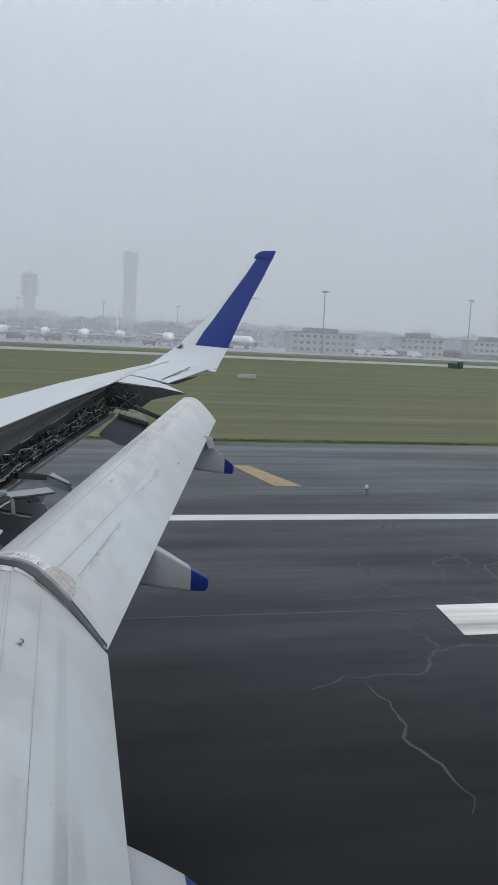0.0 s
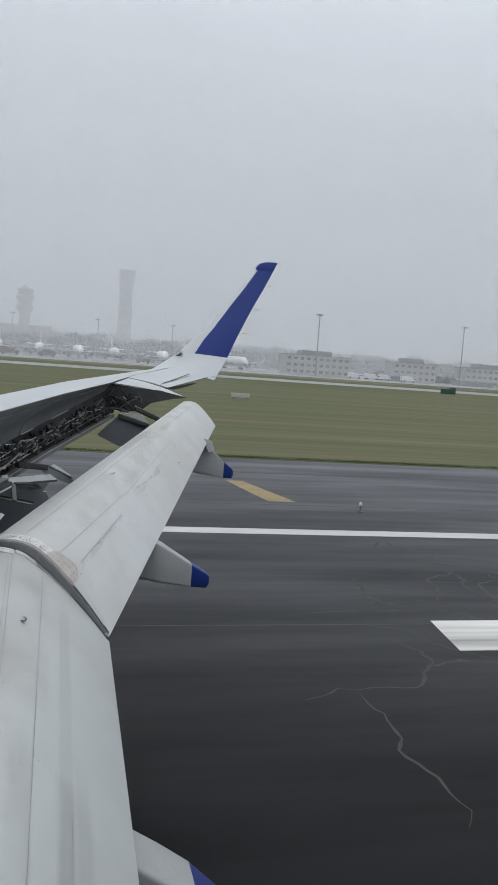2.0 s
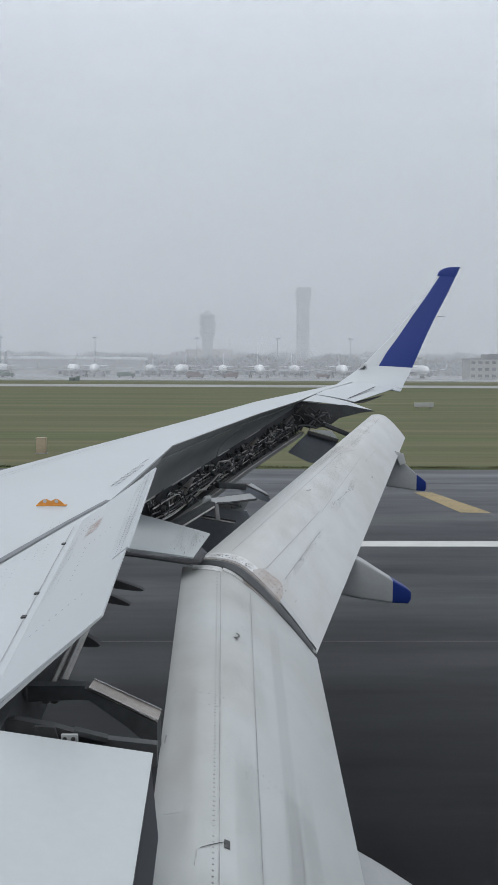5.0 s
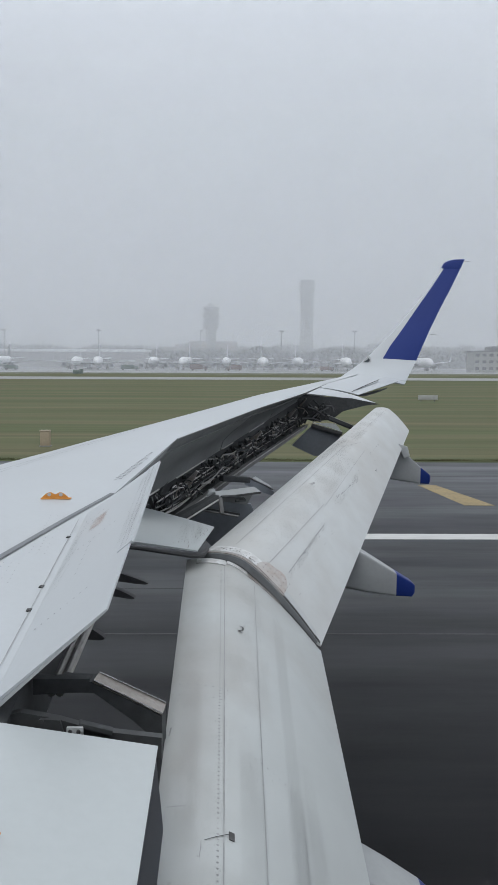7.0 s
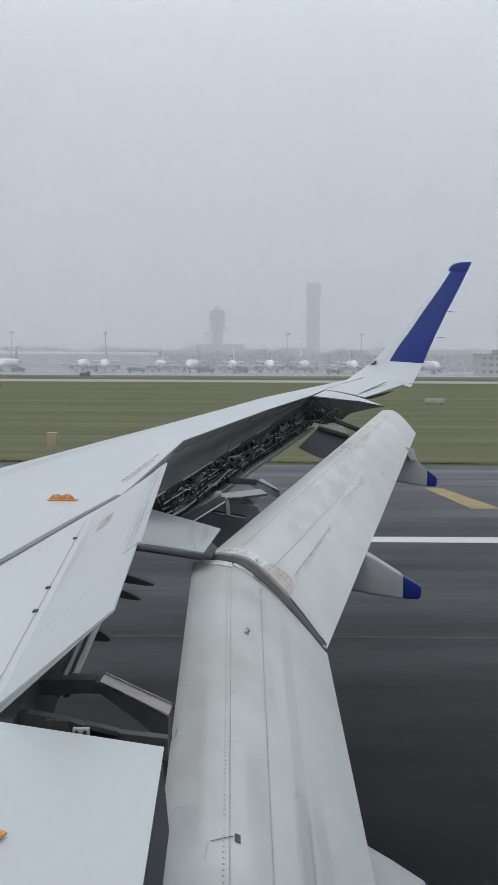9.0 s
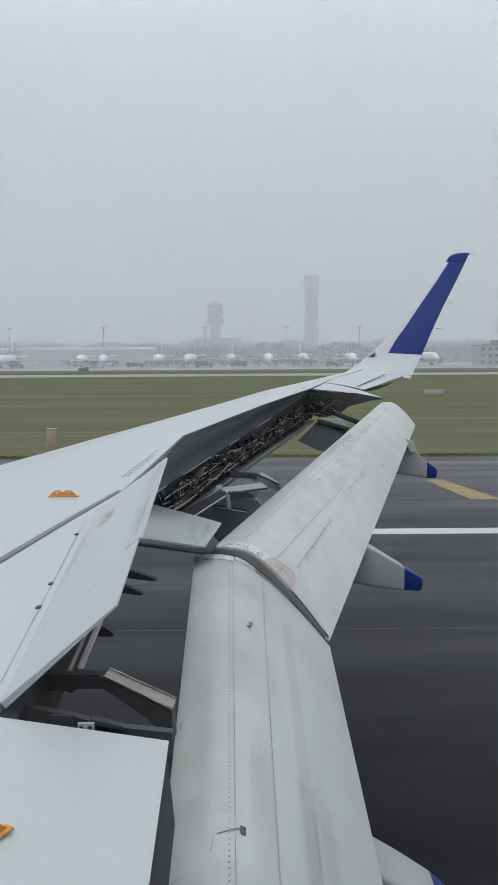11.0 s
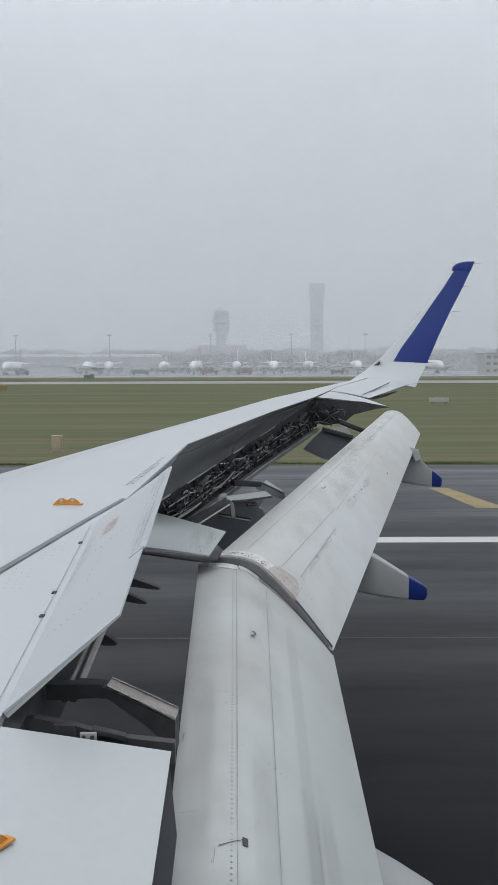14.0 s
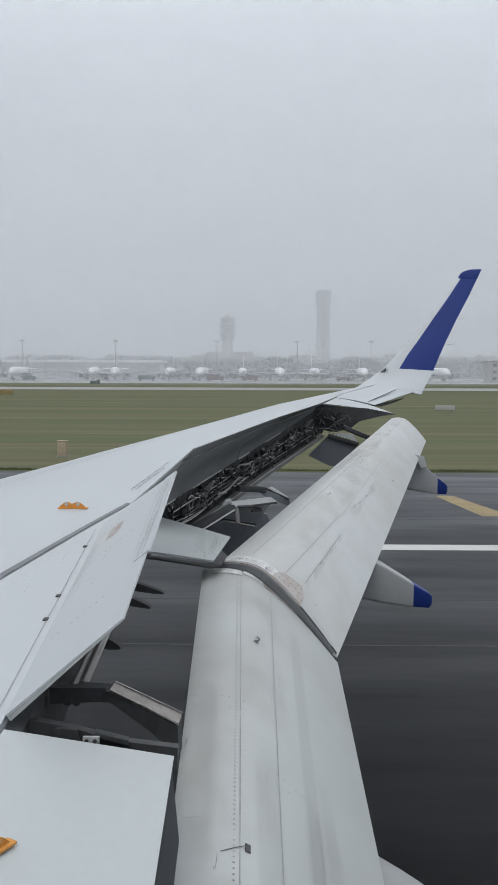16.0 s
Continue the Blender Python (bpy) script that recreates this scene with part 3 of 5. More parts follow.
# ---- three-storey airport buildings with real windows ----
def office_block(x, y, width, depth, storeys, label):
    e = empty("airport_building", label, "building", at=(x, y, 0.05))
    h = 3.4 * storeys
    bm = bmesh.new()
    bays = max(3, int(width / 3.4))
    # outer wall with open window holes made from piers and bands
    for f in range(storeys):
        z0 = 3.4 * f
        box(bm, (0, 0, z0), (width, 0.4, z0 + 1.05))
        box(bm, (0, 0, z0 + 2.5), (width, 0.4, z0 + 3.4))
        for b in range(bays + 1):
            a = b * width / bays
            box(bm, (max(0, a - 0.75), 0, z0 + 1.05), (min(width, a + 0.75), 0.4, z0 + 2.5))
    box(bm, (0, 0.4, 0), (0.4, depth, h))
    box(bm, (width - 0.4, 0.4, 0), (width, depth, h))
    box(bm, (0.4, depth - 0.4, 0), (width - 0.4, depth, h))
    part("wall", bm, FACADE, e, smooth=0)
    bm = bmesh.new()
    box(bm, (-0.6, -0.6, h), (width + 0.6, depth + 0.6, h + 0.55))
    part("roof", bm, ROOF, e, "flat grey overhanging roof", smooth=0)
    bm = bmesh.new()
    box(bm, (width * 0.25, 2, h + 0.55), (width * 0.72, depth - 2, h + 2.9))
    part("penthouse", bm, ROOF, e, "grey rooftop plant room", smooth=0)
    me = None
    for f in range(storeys):
        for b in range(bays):
            a = (b + 0.5) * width / bays
            if me is None:
                bm = bmesh.new()
                w = width / bays / 2 - 0.7
                box(bm, (-w, 0.25, 1.0), (w, 0.31, 2.55))
                ob = part("window", bm, PANE, e, smooth=0)
                me = ob.data
            else:
                ob = new("window", me)
                ob.parent = e
            ob.location = (a, 0, 3.4 * f)
    return e


office_block(120, 420, 36, 14, 3, "pale three-storey airport office block with dark windows")
office_block(186, 430, 26, 12, 3, "pale three-storey airport building with a rooftop plant room")
office_block(236, 440, 36, 14, 3, "long pale three-storey airport building")


def shed(x, y, width, depth, h, material, label):
    e = empty("shed", label, "shed", at=(x, y, 0.05))
    bm = bmesh.new()
    box(bm, (0, 0, 0), (width, depth, h), 0.0)
    part("wall", bm, material, e, smooth=0)
    bm = bmesh.new()
    loft(bm, [[Vector((a, b, z)) for b, z in ((-0.5, h), (depth / 2, h + 1.2), (depth + 0.5, h), (depth + 0.5, h + 0.2), (depth / 2, h + 1.45), (-0.5, h + 0.2))] for a in (-0.4, width + 0.4)])
    part("roof", bm, ROOF, e, "low pitched grey roof", smooth=0)
    return e


shed(168, 405, 12, 6, 2.6, ROOF, "low dark grey utility shed")
shed(214, 408, 22, 6, 2.6, ROOF, "low dark grey utility shed")
shed(250, 410, 16, 6, 2.4, FACADE, "low pale utility shed")

# ---- long hangar ----
hangar = empty("hangar", "long pale hangar with a flat white roof", "hangar", at=(-196, 640, 0.05))
bm = bmesh.new()
for k in range(13):
    box(bm, (k * 10.0, 0, 0), (k * 10.0 + 1.0, 1.2, 12))
box(bm, (0, 1.2, 0), (121, 36, 12))
part("wall", bm, FACADE, hangar, smooth=0)
bm = bmesh.new()
box(bm, (-2, -4, 12), (123, 38, 14))
part("roof", bm, JET, hangar, "flat white roof", smooth=0)


# ---- control towers ----
def ring_tower(name, x, y, profile, sides, material, label):
    e = empty(name, label, "control tower", at=(x, y, 0.05))
    for pname, mat_, rows in profile:
        bm = bmesh.new()
        tube(bm, [(0, 0, z) for z, _ in rows], [r for _, r in rows], sides)
        part(pname, bm, mat_, e, smooth=30)
    return e


t1 = ring_tower("control_tower", -29, 820, (
    ("shaft", TOWER, ((0, 6.5), (20, 6.0), (30, 5.2), (36, 5.4))),
    ("lower_drum", TOWER, ((36, 5.4), (39, 8.2), (44, 8.4), (44.5, 7.0))),
    ("window_band", GLASS, ((44.5, 6.9), (47.5, 6.9))),
    ("upper_drum", TOWER, ((47.5, 7.2), (48.5, 8.6), (52.5, 8.6), (53, 7.0))),
    ("cab", GLASS, ((53, 6.8), (57, 8.0))),
    ("cap", TOWER, ((57, 8.4), (58.5, 8.2), (60, 4.5), (62.5, 1.6), (64, 0.3)))), 16, TOWER, "grey control tower with stacked round drums in the mist")
bm = bmesh.new()
box(bm, (-46, -6, 0), (40, 14, 19))
box(bm, (-22, -4, 19), (26, 12, 25))
box(bm, (-36, -2, 19), (-28, 10, 22))
part("base_block", bm, BRICK, t1, "reddish base building", smooth=0)
bm = bmesh.new()
tube(bm, [(22, 2, 25), (22, 2, 36)], 0.35, 8)
part("antenna", bm, MAST, t1)

t2 = empty("tall_tower", "tall slender grey tower fading into the mist", "control tower", at=(90, 1120, 0.05))
bm = bmesh.new()
loft(bm, [[Vector((sx * w, sy * w, z)) for sx, sy in ((-1, -1), (1, -1), (1, 1), (-1, 1))] for z, w in ((0, 10), (20, 9), (62, 8.3), (92, 8.3), (104, 10.2), (112, 10.5))])
part("shaft", bm, TOWER, t2, smooth=0)
bm = bmesh.new()
box(bm, (-9.8, -9.8, 112), (9.8, 9.8, 115))
part("crown", bm, TOWER, t2, smooth=0)
for z in (24, 38, 52, 66, 80):
    bm = bmesh.new()
    box(bm, (-3.5, -9.4, z), (3.5, -8.0, z + 8))
    part("window_strip", bm, GLASS, t2, smooth=0)


# ---- tree belts: many small leaf clumps ----
def tree_belt(x0, x1, y, low, high, count, seed):
    rnd = random.Random(seed)
    verts, faces = [], []
    for _ in range(count):
        x = rnd.uniform(x0, x1)
        top = low + (high - low) * (0.5 + 0.5 * noise.noise((x * 0.03, seed, 0.0))) + 2.0 * noise.noise((x * 0.15, seed, 3.0))
        z = top * (1 - rnd.random() ** 1.6)
        c = Vector((x, y + rnd.uniform(-6, 6), max(0.6, z)))
        s = rnd.uniform(1.2, 2.8)
        n = len(verts)
        for d in (X, Y, -X, -Y, Z, -Z):
            verts.append(c + s * rnd.uniform(0.6, 1.2) * d + s * 0.3 * Vector((rnd.uniform(-1, 1), rnd.uniform(-1, 1), rnd.uniform(-1, 1))))
        faces += [(n + k, n + (k + 1) % 4, n + 4) for k in range(4)] + [(n + (k + 1) % 4, n + k, n + 5) for k in range(4)]
    me = bpy.data.meshes.new("tree_belt")
    me.from_pydata(verts, [], faces)
    me.materials.append(LEAF)
    me.polygons.foreach_set("use_smooth", [True] * len(me.polygons))
    return tagged(new("tree_belt", me), "dark green belt of trees beyond the apron", "trees", kind="stuff")


tree_belt(-420, 520, 690, 8, 19, 9000, 1)
tree_belt(-500, 600, 900, 14, 28, 9000, 2)
tree_belt(190, 520, 470, 1.2, 2.8, 2000, 3)

# distant low ridge
bm = bmesh.new()
loft(bm, [[Vector((x, 1700 + 40 * k, 0 if k != 1 else 26 + 16 * noise.noise((x * 0.004, 5.0, 0)) + 5 * noise.noise((x * 0.02, 1.0, 0)))) for x in range(-1800, 1801, 30)] for k in range(3)], caps=False, closed=False)
thing("distant_ridge", bm, LEAF, "low wooded ridge in the mist", "hill", "structure")

# ---- flat see-through sheets that paint haze between the apron and the horizon ----
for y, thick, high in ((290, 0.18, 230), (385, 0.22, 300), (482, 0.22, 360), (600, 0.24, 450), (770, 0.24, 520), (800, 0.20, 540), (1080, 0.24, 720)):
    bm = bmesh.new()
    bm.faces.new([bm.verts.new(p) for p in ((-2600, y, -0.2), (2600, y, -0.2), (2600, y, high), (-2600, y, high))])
    thing("mist", bm, haze_sheet_material(thick, 0.0, high), "flat grey see-through sheet painting haze over the airfield", "mist", "structure", smooth=0)

# ---- the airliner's own wing: coordinates are aft, outboard and up from the cabin window ----
plane = empty("airliner", "white airliner wing with flaps down, spoilers raised and a blue winglet", "airplane", at=(0, 0, 0))
UP = Vector((0, 0, EYE))


def wing_part(name, bm, material, label="", parent=None, smooth=35):
    ob = part(name, bm, material, parent or plane, label, smooth)
    if parent is None:
        ob.location = UP
    return ob


LEAD = ((-1.0, -7.0), (4.65, -3.9), (14.6, 1.58))
LEAD_Z = ((-1.0, -1.75), (7.78, -0.965), (14.6, -0.365))
REAR = ((-1.0, -0.72), (2.3, -0.73), (4.45, -0.83), (5.0, -0.76), (11.05, 0.74), (14.6, 2.12))
REAR_Z = ((-1.0, -1.26), (2.3, -1.02), (4.45, -0.845), (5.0, -0.81), (11.0, -0.41), (14.6, -0.2))
DEEP = ((-1.0, 0.6), (5.0, 0.42), (11.0, 0.24), (14.6, 0.10))


def top(x, y):
    """Height of the fixed upper skin."""
    a, b = along(LEAD, y), along(REAR, y)
    s = (x - a) / (b - a)
    bulge = along(((-1, 0.16), (5, 0.11), (8, 0.112), (11, 0.085), (14.6, 0.03)), y)
    return along(LEAD_Z, y) * (1 - s) + along(REAR_Z, y) * s + bulge * 4 * s * (1 - s) * (0.6 + 0.8 * s) if s < 1 else along(REAR_Z, y) - 0.2 * (x - b)


rings = []
for y in (-1.0, 0.5, 2.3, 3.4, 4.45, 5.0, 6.0, 7.0, 8.0, 9.0, 10.0, 11.05, 12.0, 13.0, 14.0, 14.6):
    a, b, zb, d = along(LEAD, y), along(REAR, y), along(REAR_Z, y), along(DEEP, y)
    up = [Vector((a + (b - a) * s, y, top(a + (b - a) * s, y))) for s in (1.0, 0.96, 0.9, 0.8, 0.7, 0.6, 0.5, 0.4, 0.3, 0.2, 0.12, 0.06, 0.02)]
    za = along(LEAD_Z, y)
    low = [Vector((a + (b - a) * s, y, za * (1 - s) + (zb - d) * s - d * q)) for s, q in ((0.0, 0.12), (0.02, 0.3), (0.1, 0.45), (0.3, 0.5), (0.6, 0.35), (0.85, 0.12), (1.0, 0.0))]
    rings.append(up + low)
bm = bmesh.new()
loft(bm, rings)
wing_part("wing_box", bm, WHITE, "light grey painted wing skin")

# seam along the leading edge
bm = bmesh.new()
for w0, w1 in ((0.50, 0.504), (0.545, 0.547)):
    strip = []
    for y in np.linspace(3.0, 14.4, 24):
        a, b = along(LEAD, y), along(REAR, y)
        strip.append([Vector((a + (b - a) * s, y, top(a + (b - a) * s, y) + 0.004)) for s in (w0, w1)])
    loft(bm, strip, caps=False, closed=False)
wing_part("slat_seam", bm, GAP)

# dark stripe in front of the inner spoiler
bm = bmesh.new()
rows = []
for s in np.linspace(0, 1, 10):
    c = Vector((-1.40, 2.35, 0)).lerp(Vector((-0.775, 4.98, 0)), s)
    w = 0.022 - 0.009 * s
    rows.append([Vector((c.x + q, c.y - 0.25 * q, top(c.x + q, c.y) + 0.005)) for q in (-w, w)])
loft(bm, rows, caps=False, closed=False)
wing_part("seal_stripe", bm, STRIPE, "dark grey seal stripe")

# fuselage flank behind the window
bm = bmesh.new()
loft(bm, [[Vector((x, -2.25 + 1.98 * math.cos(k * math.tau / 40), -0.25 + 1.98 * math.sin(k * math.tau / 40))) for k in range(40)] for x in (-13, -6, 0, 6, 12)])
wing_part("fuselage", bm, HULL, "white painted fuselage flank")


def slab(name, corners, thick, material, label="", under=None, parent=None, steps=(6, 6), bulge=0.0, edge=0.35):
    """A thin panel over four corners (front in, front out, back out, back in), thinner at its back edge."""
    a, b, c, d = (Vector(p) for p in corners)
    n = (b - a).cross(d - a).normalized()
    n = n if n.z > 0 else -n

    def grid(off):
        out = []
        for i in range(steps[0] + 1):
            u = i / steps[0]
            r = []
            for j in range(steps[1] + 1):
                v = j / steps[1]
                p = a.lerp(b, u).lerp(d.lerp(c, u), v) + n * (bulge * 4 * v * (1 - v))
                r.append(p - n * off * thick * (1 - (1 - edge) * v))
            out.append(r)
        return out

    t, l = grid(0), grid(1)
    bm = bmesh.new()
    if under is None:
        loft(bm, [tr + lr[::-1] for tr, lr in zip(t, l)])
        return wing_part(name, bm, material, label, parent)
    m = grid(0.4)
    loft(bm, [tr + lr[::-1] for tr, lr in zip(t, m)])
    ob = wing_part(name, bm, material, label, parent)
    m2 = grid(0.45)
    bm = bmesh.new()
    loft(bm, [tr + lr[::-1] for tr, lr in zip(m2, l)])
    part("underside", bm, under, ob, "grey underside")
    return ob


# fixed trailing panels
slab("trailing_panel", ((-0.74, -1.0, -1.26), (-0.715, 2.262, -1.028), (-0.229, 2.305, -1.125), (-0.17, -1.0, -1.36)), 0.035, PANEL, "white inner trailing edge panel", bulge=0.0)
JOINT = [Vector(p) for p in ((-0.913, 4.532, -0.974), (-0.858, 5.445, -0.922), (-0.156, 5.236, -1.067), (-0.237, 4.664, -1.091))]  # front in, front out, back out, back in


def on_joint(u, v, lift):
    return JOINT[0].lerp(JOINT[1], u).lerp(JOINT[3].lerp(JOINT[2], u), v) + Z * lift


bm = bmesh.new()
tube(bm, [(-0.836, 4.543, -1.018), (-0.55, 4.587, -1.062), (-0.275, 4.664, -1.120), (-0.209, 4.73, -1.133), (-0.187, 4.895, -1.133)], [0.012, 0.012, 0.014, 0.016, 0.012], 8)
wing_part("panel_seal", bm, SEAL, "dark rubber seal below the panel edge")
joint_panel = slab("trailing_panel", JOINT, 0.022, PANEL, "short grey-white panel at the flap joint", bulge=0.006)
bm = bmesh.new()
for k in range(13):
    q = random.Random(k + 300)
    u, v = q.uniform(0.05, 0.95), 1 - abs(q.gauss(0, 0.09)) - 0.03
    c = on_joint(u, v, 0.003 + 0.024 * v * (1 - v))
    l, w = q.uniform(0.008, 0.03), q.uniform(0.001, 0.003)
    bm.faces.new([bm.verts.new(c + Vector(o)) for o in ((-w, -l, -0.08 * l), (w, -l * 0.6, -0.08 * l), (w, l, 0.08 * l), (-w, l * 0.7, 0.08 * l))])
tagged(part("grime", bm, SMUDGE, joint_panel, "smears of dark dirt", smooth=0), kind="stuff")

# dark wall added below the panel; the gap's shade is its colour
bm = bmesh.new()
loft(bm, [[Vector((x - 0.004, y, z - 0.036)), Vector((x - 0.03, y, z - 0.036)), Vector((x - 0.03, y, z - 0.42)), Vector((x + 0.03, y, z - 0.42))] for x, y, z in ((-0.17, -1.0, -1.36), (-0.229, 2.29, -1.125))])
wing_part("gap_shade_wall", bm, GAP_SHADE, "added dark blue-grey wall giving the gap its shade", smooth=0)

# inner spoiler, raised; pale underside chosen to bounce light onto the flap nose
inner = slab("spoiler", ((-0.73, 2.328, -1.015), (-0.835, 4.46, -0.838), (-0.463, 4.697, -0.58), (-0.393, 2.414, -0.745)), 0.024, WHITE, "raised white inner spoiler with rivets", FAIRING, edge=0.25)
hinge_a, hinge_b, tip_b, tip_a = Vector((-0.73, 2.328, -1.015)), Vector((-0.835, 4.46, -0.838)), Vector((-0.463, 4.697, -0.58)), Vector((-0.393, 2.414, -0.745))
inner_n = (hinge_b - hinge_a).cross(tip_a - hinge_a).normalized()
inner_n = inner_n if inner_n.z > 0 else -inner_n


def on_inner(u, v, lift=0.002):
    return hinge_a.lerp(hinge_b, u).lerp(tip_a.lerp(tip_b, u), v) + inner_n * lift


def dots(name, places, r, material, parent, n=None, at=None):
    """Rivet heads: small low domes."""
    bm = bmesh.new()
    for p, nn in places:
        a = nn.cross(X if abs(nn.x) < 0.8 else Y).normalized()
        b = nn.cross(a)
        ring = [bm.verts.new(p + r * (math.cos(k * math.tau / 6) * a + math.sin(k * math.tau / 6) * b)) for k in range(6)]
        mid = bm.verts.new(p + nn * r * 0.12)
        for k in range(6):
            bm.faces.new((ring[k], ring[(k + 1) % 6], mid))
    ob = part(name, bm, material, parent, smooth=60)
    tagged(ob, kind="stuff")
    return ob


rows = [(on_inner(u, v, 0.006), inner_n) for v in (0.90, 0.955) for u in np.linspace(0.31, 0.99, 52)]
rows += [(on_inner(u, v), inner_n) for u in (0.22, 0.62) for v in np.linspace(0.12, 0.62, 9)]
rows += [(on_inner(u, 0.34), inner_n) for u in np.linspace(0.4, 0.6, 8)]
rows += [(on_inner(u, v), inner_n) for u in (0.80, 0.84, 0.88) for v in np.linspace(0.08, 0.3, 5)]
dots("rivet_row", rows, 0.0042, STRIPE, inner)
for u in (0.35, 0.47, 0.80):
    c = hinge_a.lerp(hinge_b, u)
    c = Vector((c.x - 0.035, c.y, top(c.x - 0.035, c.y)))
    bm = bmesh.new()
    box(bm, (-0.009, -0.016, -0.003), (0.009, 0.016, 0.004), 0.0015, Matrix.Translation(c))
    part("hinge_cover", bm, INK, inner, "small black hinge cover")
bm = bmesh.new()
loft(bm, [[Vector((c.x - 0.030 + q, c.y, top(c.x - 0.030, c.y) + 0.003)) for q in (-0.0013, 0.0013)] for c in (hinge_a.lerp(hinge_b, u) for u in np.linspace(0.02, 0.95, 16))], caps=False, closed=False)
part("hinge_seam", bm, GAP, inner, smooth=0)
bm = bmesh.new()
loft(bm, [[on_inner(u, v, q) for v, q in ((0.865, 0.0), (0.868, 0.004), (1.025, 0.004), (1.03, -0.006))] for u in np.linspace(0.30, 1.0, 14)])
part("edge_strip", bm, WHITE, inner, "riveted trailing edge strip")

# rivet groups on the fixed skin in front of the inner spoiler
rows = []
for gx, gy in ((-0.90, 3.75), (-0.93, 4.15), (-0.96, 3.35)):
    rows += [(Vector((gx - 0.035 * i - 0.004 * j, gy + 0.05 * j, top(gx - 0.035 * i, gy + 0.05 * j) + 0.0035)) + UP, Z) for i in range(3) for j in range(6)]
dots("rivet_row", rows, 0.0030, STRIPE, plane)

# outer spoilers, raised, dark undersides
LIMITS = (5.0, 7.2, 9.25, 11.03)


def spoiler_back(y):
    a, c = radians(along(((5, 41), (7, 34.3), (8.3, 26), (11, 16)), y)), along(((5, 0.53), (11, 0.46)), y)
    return Vector((0.97, -0.243, 0)) * c * math.cos(a) + Z * c * math.sin(a)


for k in range(3):
    y0, y1 = LIMITS[k] + 0.010, LIMITS[k + 1] - 0.010
    h0, h1 = (Vector((along(REAR, y), y, along(REAR_Z, y) + 0.004)) for y in (y0, y1))
    sp = slab("spoiler", (h0, h1, h1 + spoiler_back(y1), h0 + spoiler_back(y0)), 0.035, WHITE, "raised white spoiler with a grey underside", UNDER, edge=0.2)
    mid, back = h0.lerp(h1, 0.5), spoiler_back((y0 + y1) / 2)
    n = (h1 - h0).cross(back).normalized()
    n = -n if n.z > 0 else n
    bm = bmesh.new()
    tube(bm, [mid + Vector((0.05, -0.02, -0.24)), mid + Vector((0.07, -0.02, -0.2)) + back * 0.1, mid + Vector((0.1, -0.03, -0.14)) + back * 0.2], [0.028, 0.028, 0.012], 10)
    part("actuator", bm, GRIME, sp, "hydraulic actuator")

# grey shroud under the spoiler hinges, ending in a worn rail
for k in range(3):
    y0, y1 = LIMITS[k] + 0.012, LIMITS[k + 1] - 0.012
    rows = []
    for y in np.linspace(y0, y1, 8):
        h, back = Vector((along(REAR, y), y, along(REAR_Z, y))), spoiler_back(y)
        low = Vector((0.35, 0, -0.94)) * 0.034
        line = [h + back * 0.80 + low * 0.6, h + back * 0.55 + low, h + back * 0.34 + Vector((0.0, 0, -0.052)), h + back * 0.18 + Vector((0.0, 0, -0.082)), h + Vector((0.050, 0, -0.113))]
        rows.append(line + [q + Vector((-0.012, 0, 0.006)) for q in line[::-1]])
    bm = bmesh.new()
    loft(bm, rows)
    wing_part("hinge_shroud", bm, UNDER, "dark grey curved shroud below the spoiler", smooth=50)
for y0, y1 in ((5.12, 5.62), (5.98, 6.72), (7.25, 7.62), (8.25, 8.95)):
    bm = bmesh.new()
    tube(bm, [(along(REAR, y) + 0.054, y, along(REAR_Z, y) - 0.113) for y in np.linspace(y0, y1, 5)], 0.006, 6)
    wing_part("shroud_rail", bm, STEEL, "worn bare metal rail")

# open bay behind the rear spar: ribs, floor lip, hydraulic pipes
def drop(y):
    return along(((5, 0), (7.5, 0.03), (10.9, 0.13)), y)


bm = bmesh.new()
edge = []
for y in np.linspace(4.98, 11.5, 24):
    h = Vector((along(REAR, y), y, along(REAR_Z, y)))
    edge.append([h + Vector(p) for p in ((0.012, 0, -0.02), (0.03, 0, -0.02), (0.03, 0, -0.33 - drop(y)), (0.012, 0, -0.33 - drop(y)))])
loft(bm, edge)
wing_part("rear_spar", bm, DARK, "dark rear spar")
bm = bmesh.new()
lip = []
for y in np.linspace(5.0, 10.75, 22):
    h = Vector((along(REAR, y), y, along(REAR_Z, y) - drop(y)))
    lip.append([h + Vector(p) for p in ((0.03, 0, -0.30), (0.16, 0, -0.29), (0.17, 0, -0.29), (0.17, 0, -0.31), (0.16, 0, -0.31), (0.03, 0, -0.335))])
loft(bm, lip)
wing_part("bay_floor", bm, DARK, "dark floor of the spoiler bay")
bm = bmesh.new()
loft(bm, [[Vector((along(REAR, y) + q, y, along(REAR_Z, y) - drop(y) + w)) for q, w in ((0.190, -0.262), (0.232, -0.266), (0.240, -0.300), (0.190, -0.310))] for y in np.linspace(5.0, 10.75, 22)])
lower = wing_part("lower_beam", bm, BEAM, "grey beam along the lower edge of the spoiler bay")
bm = bmesh.new()
tube(bm, [(along(REAR, y) + 0.238, y, along(REAR_Z, y) - 0.262 - drop(y)) for y in np.linspace(5.0, 10.75, 22)], 0.006, 6)
part("beam_edge", bm, STEEL, lower, "bright worn edge")
bm = bmesh.new()
for a, b, c in ((0.13, -0.215, 0.006), (0.15, -0.235, 0.005), (0.11, -0.19, 0.005)):
    tube(bm, [(along(REAR, y) + a + 0.012 * math.sin(3 * y + 20 * a), y, along(REAR_Z, y) - drop(y) + b + 0.012 * math.sin(5 * y + 9 * a)) for y in np.linspace(5.42, 7.6, 40)], c, 6)
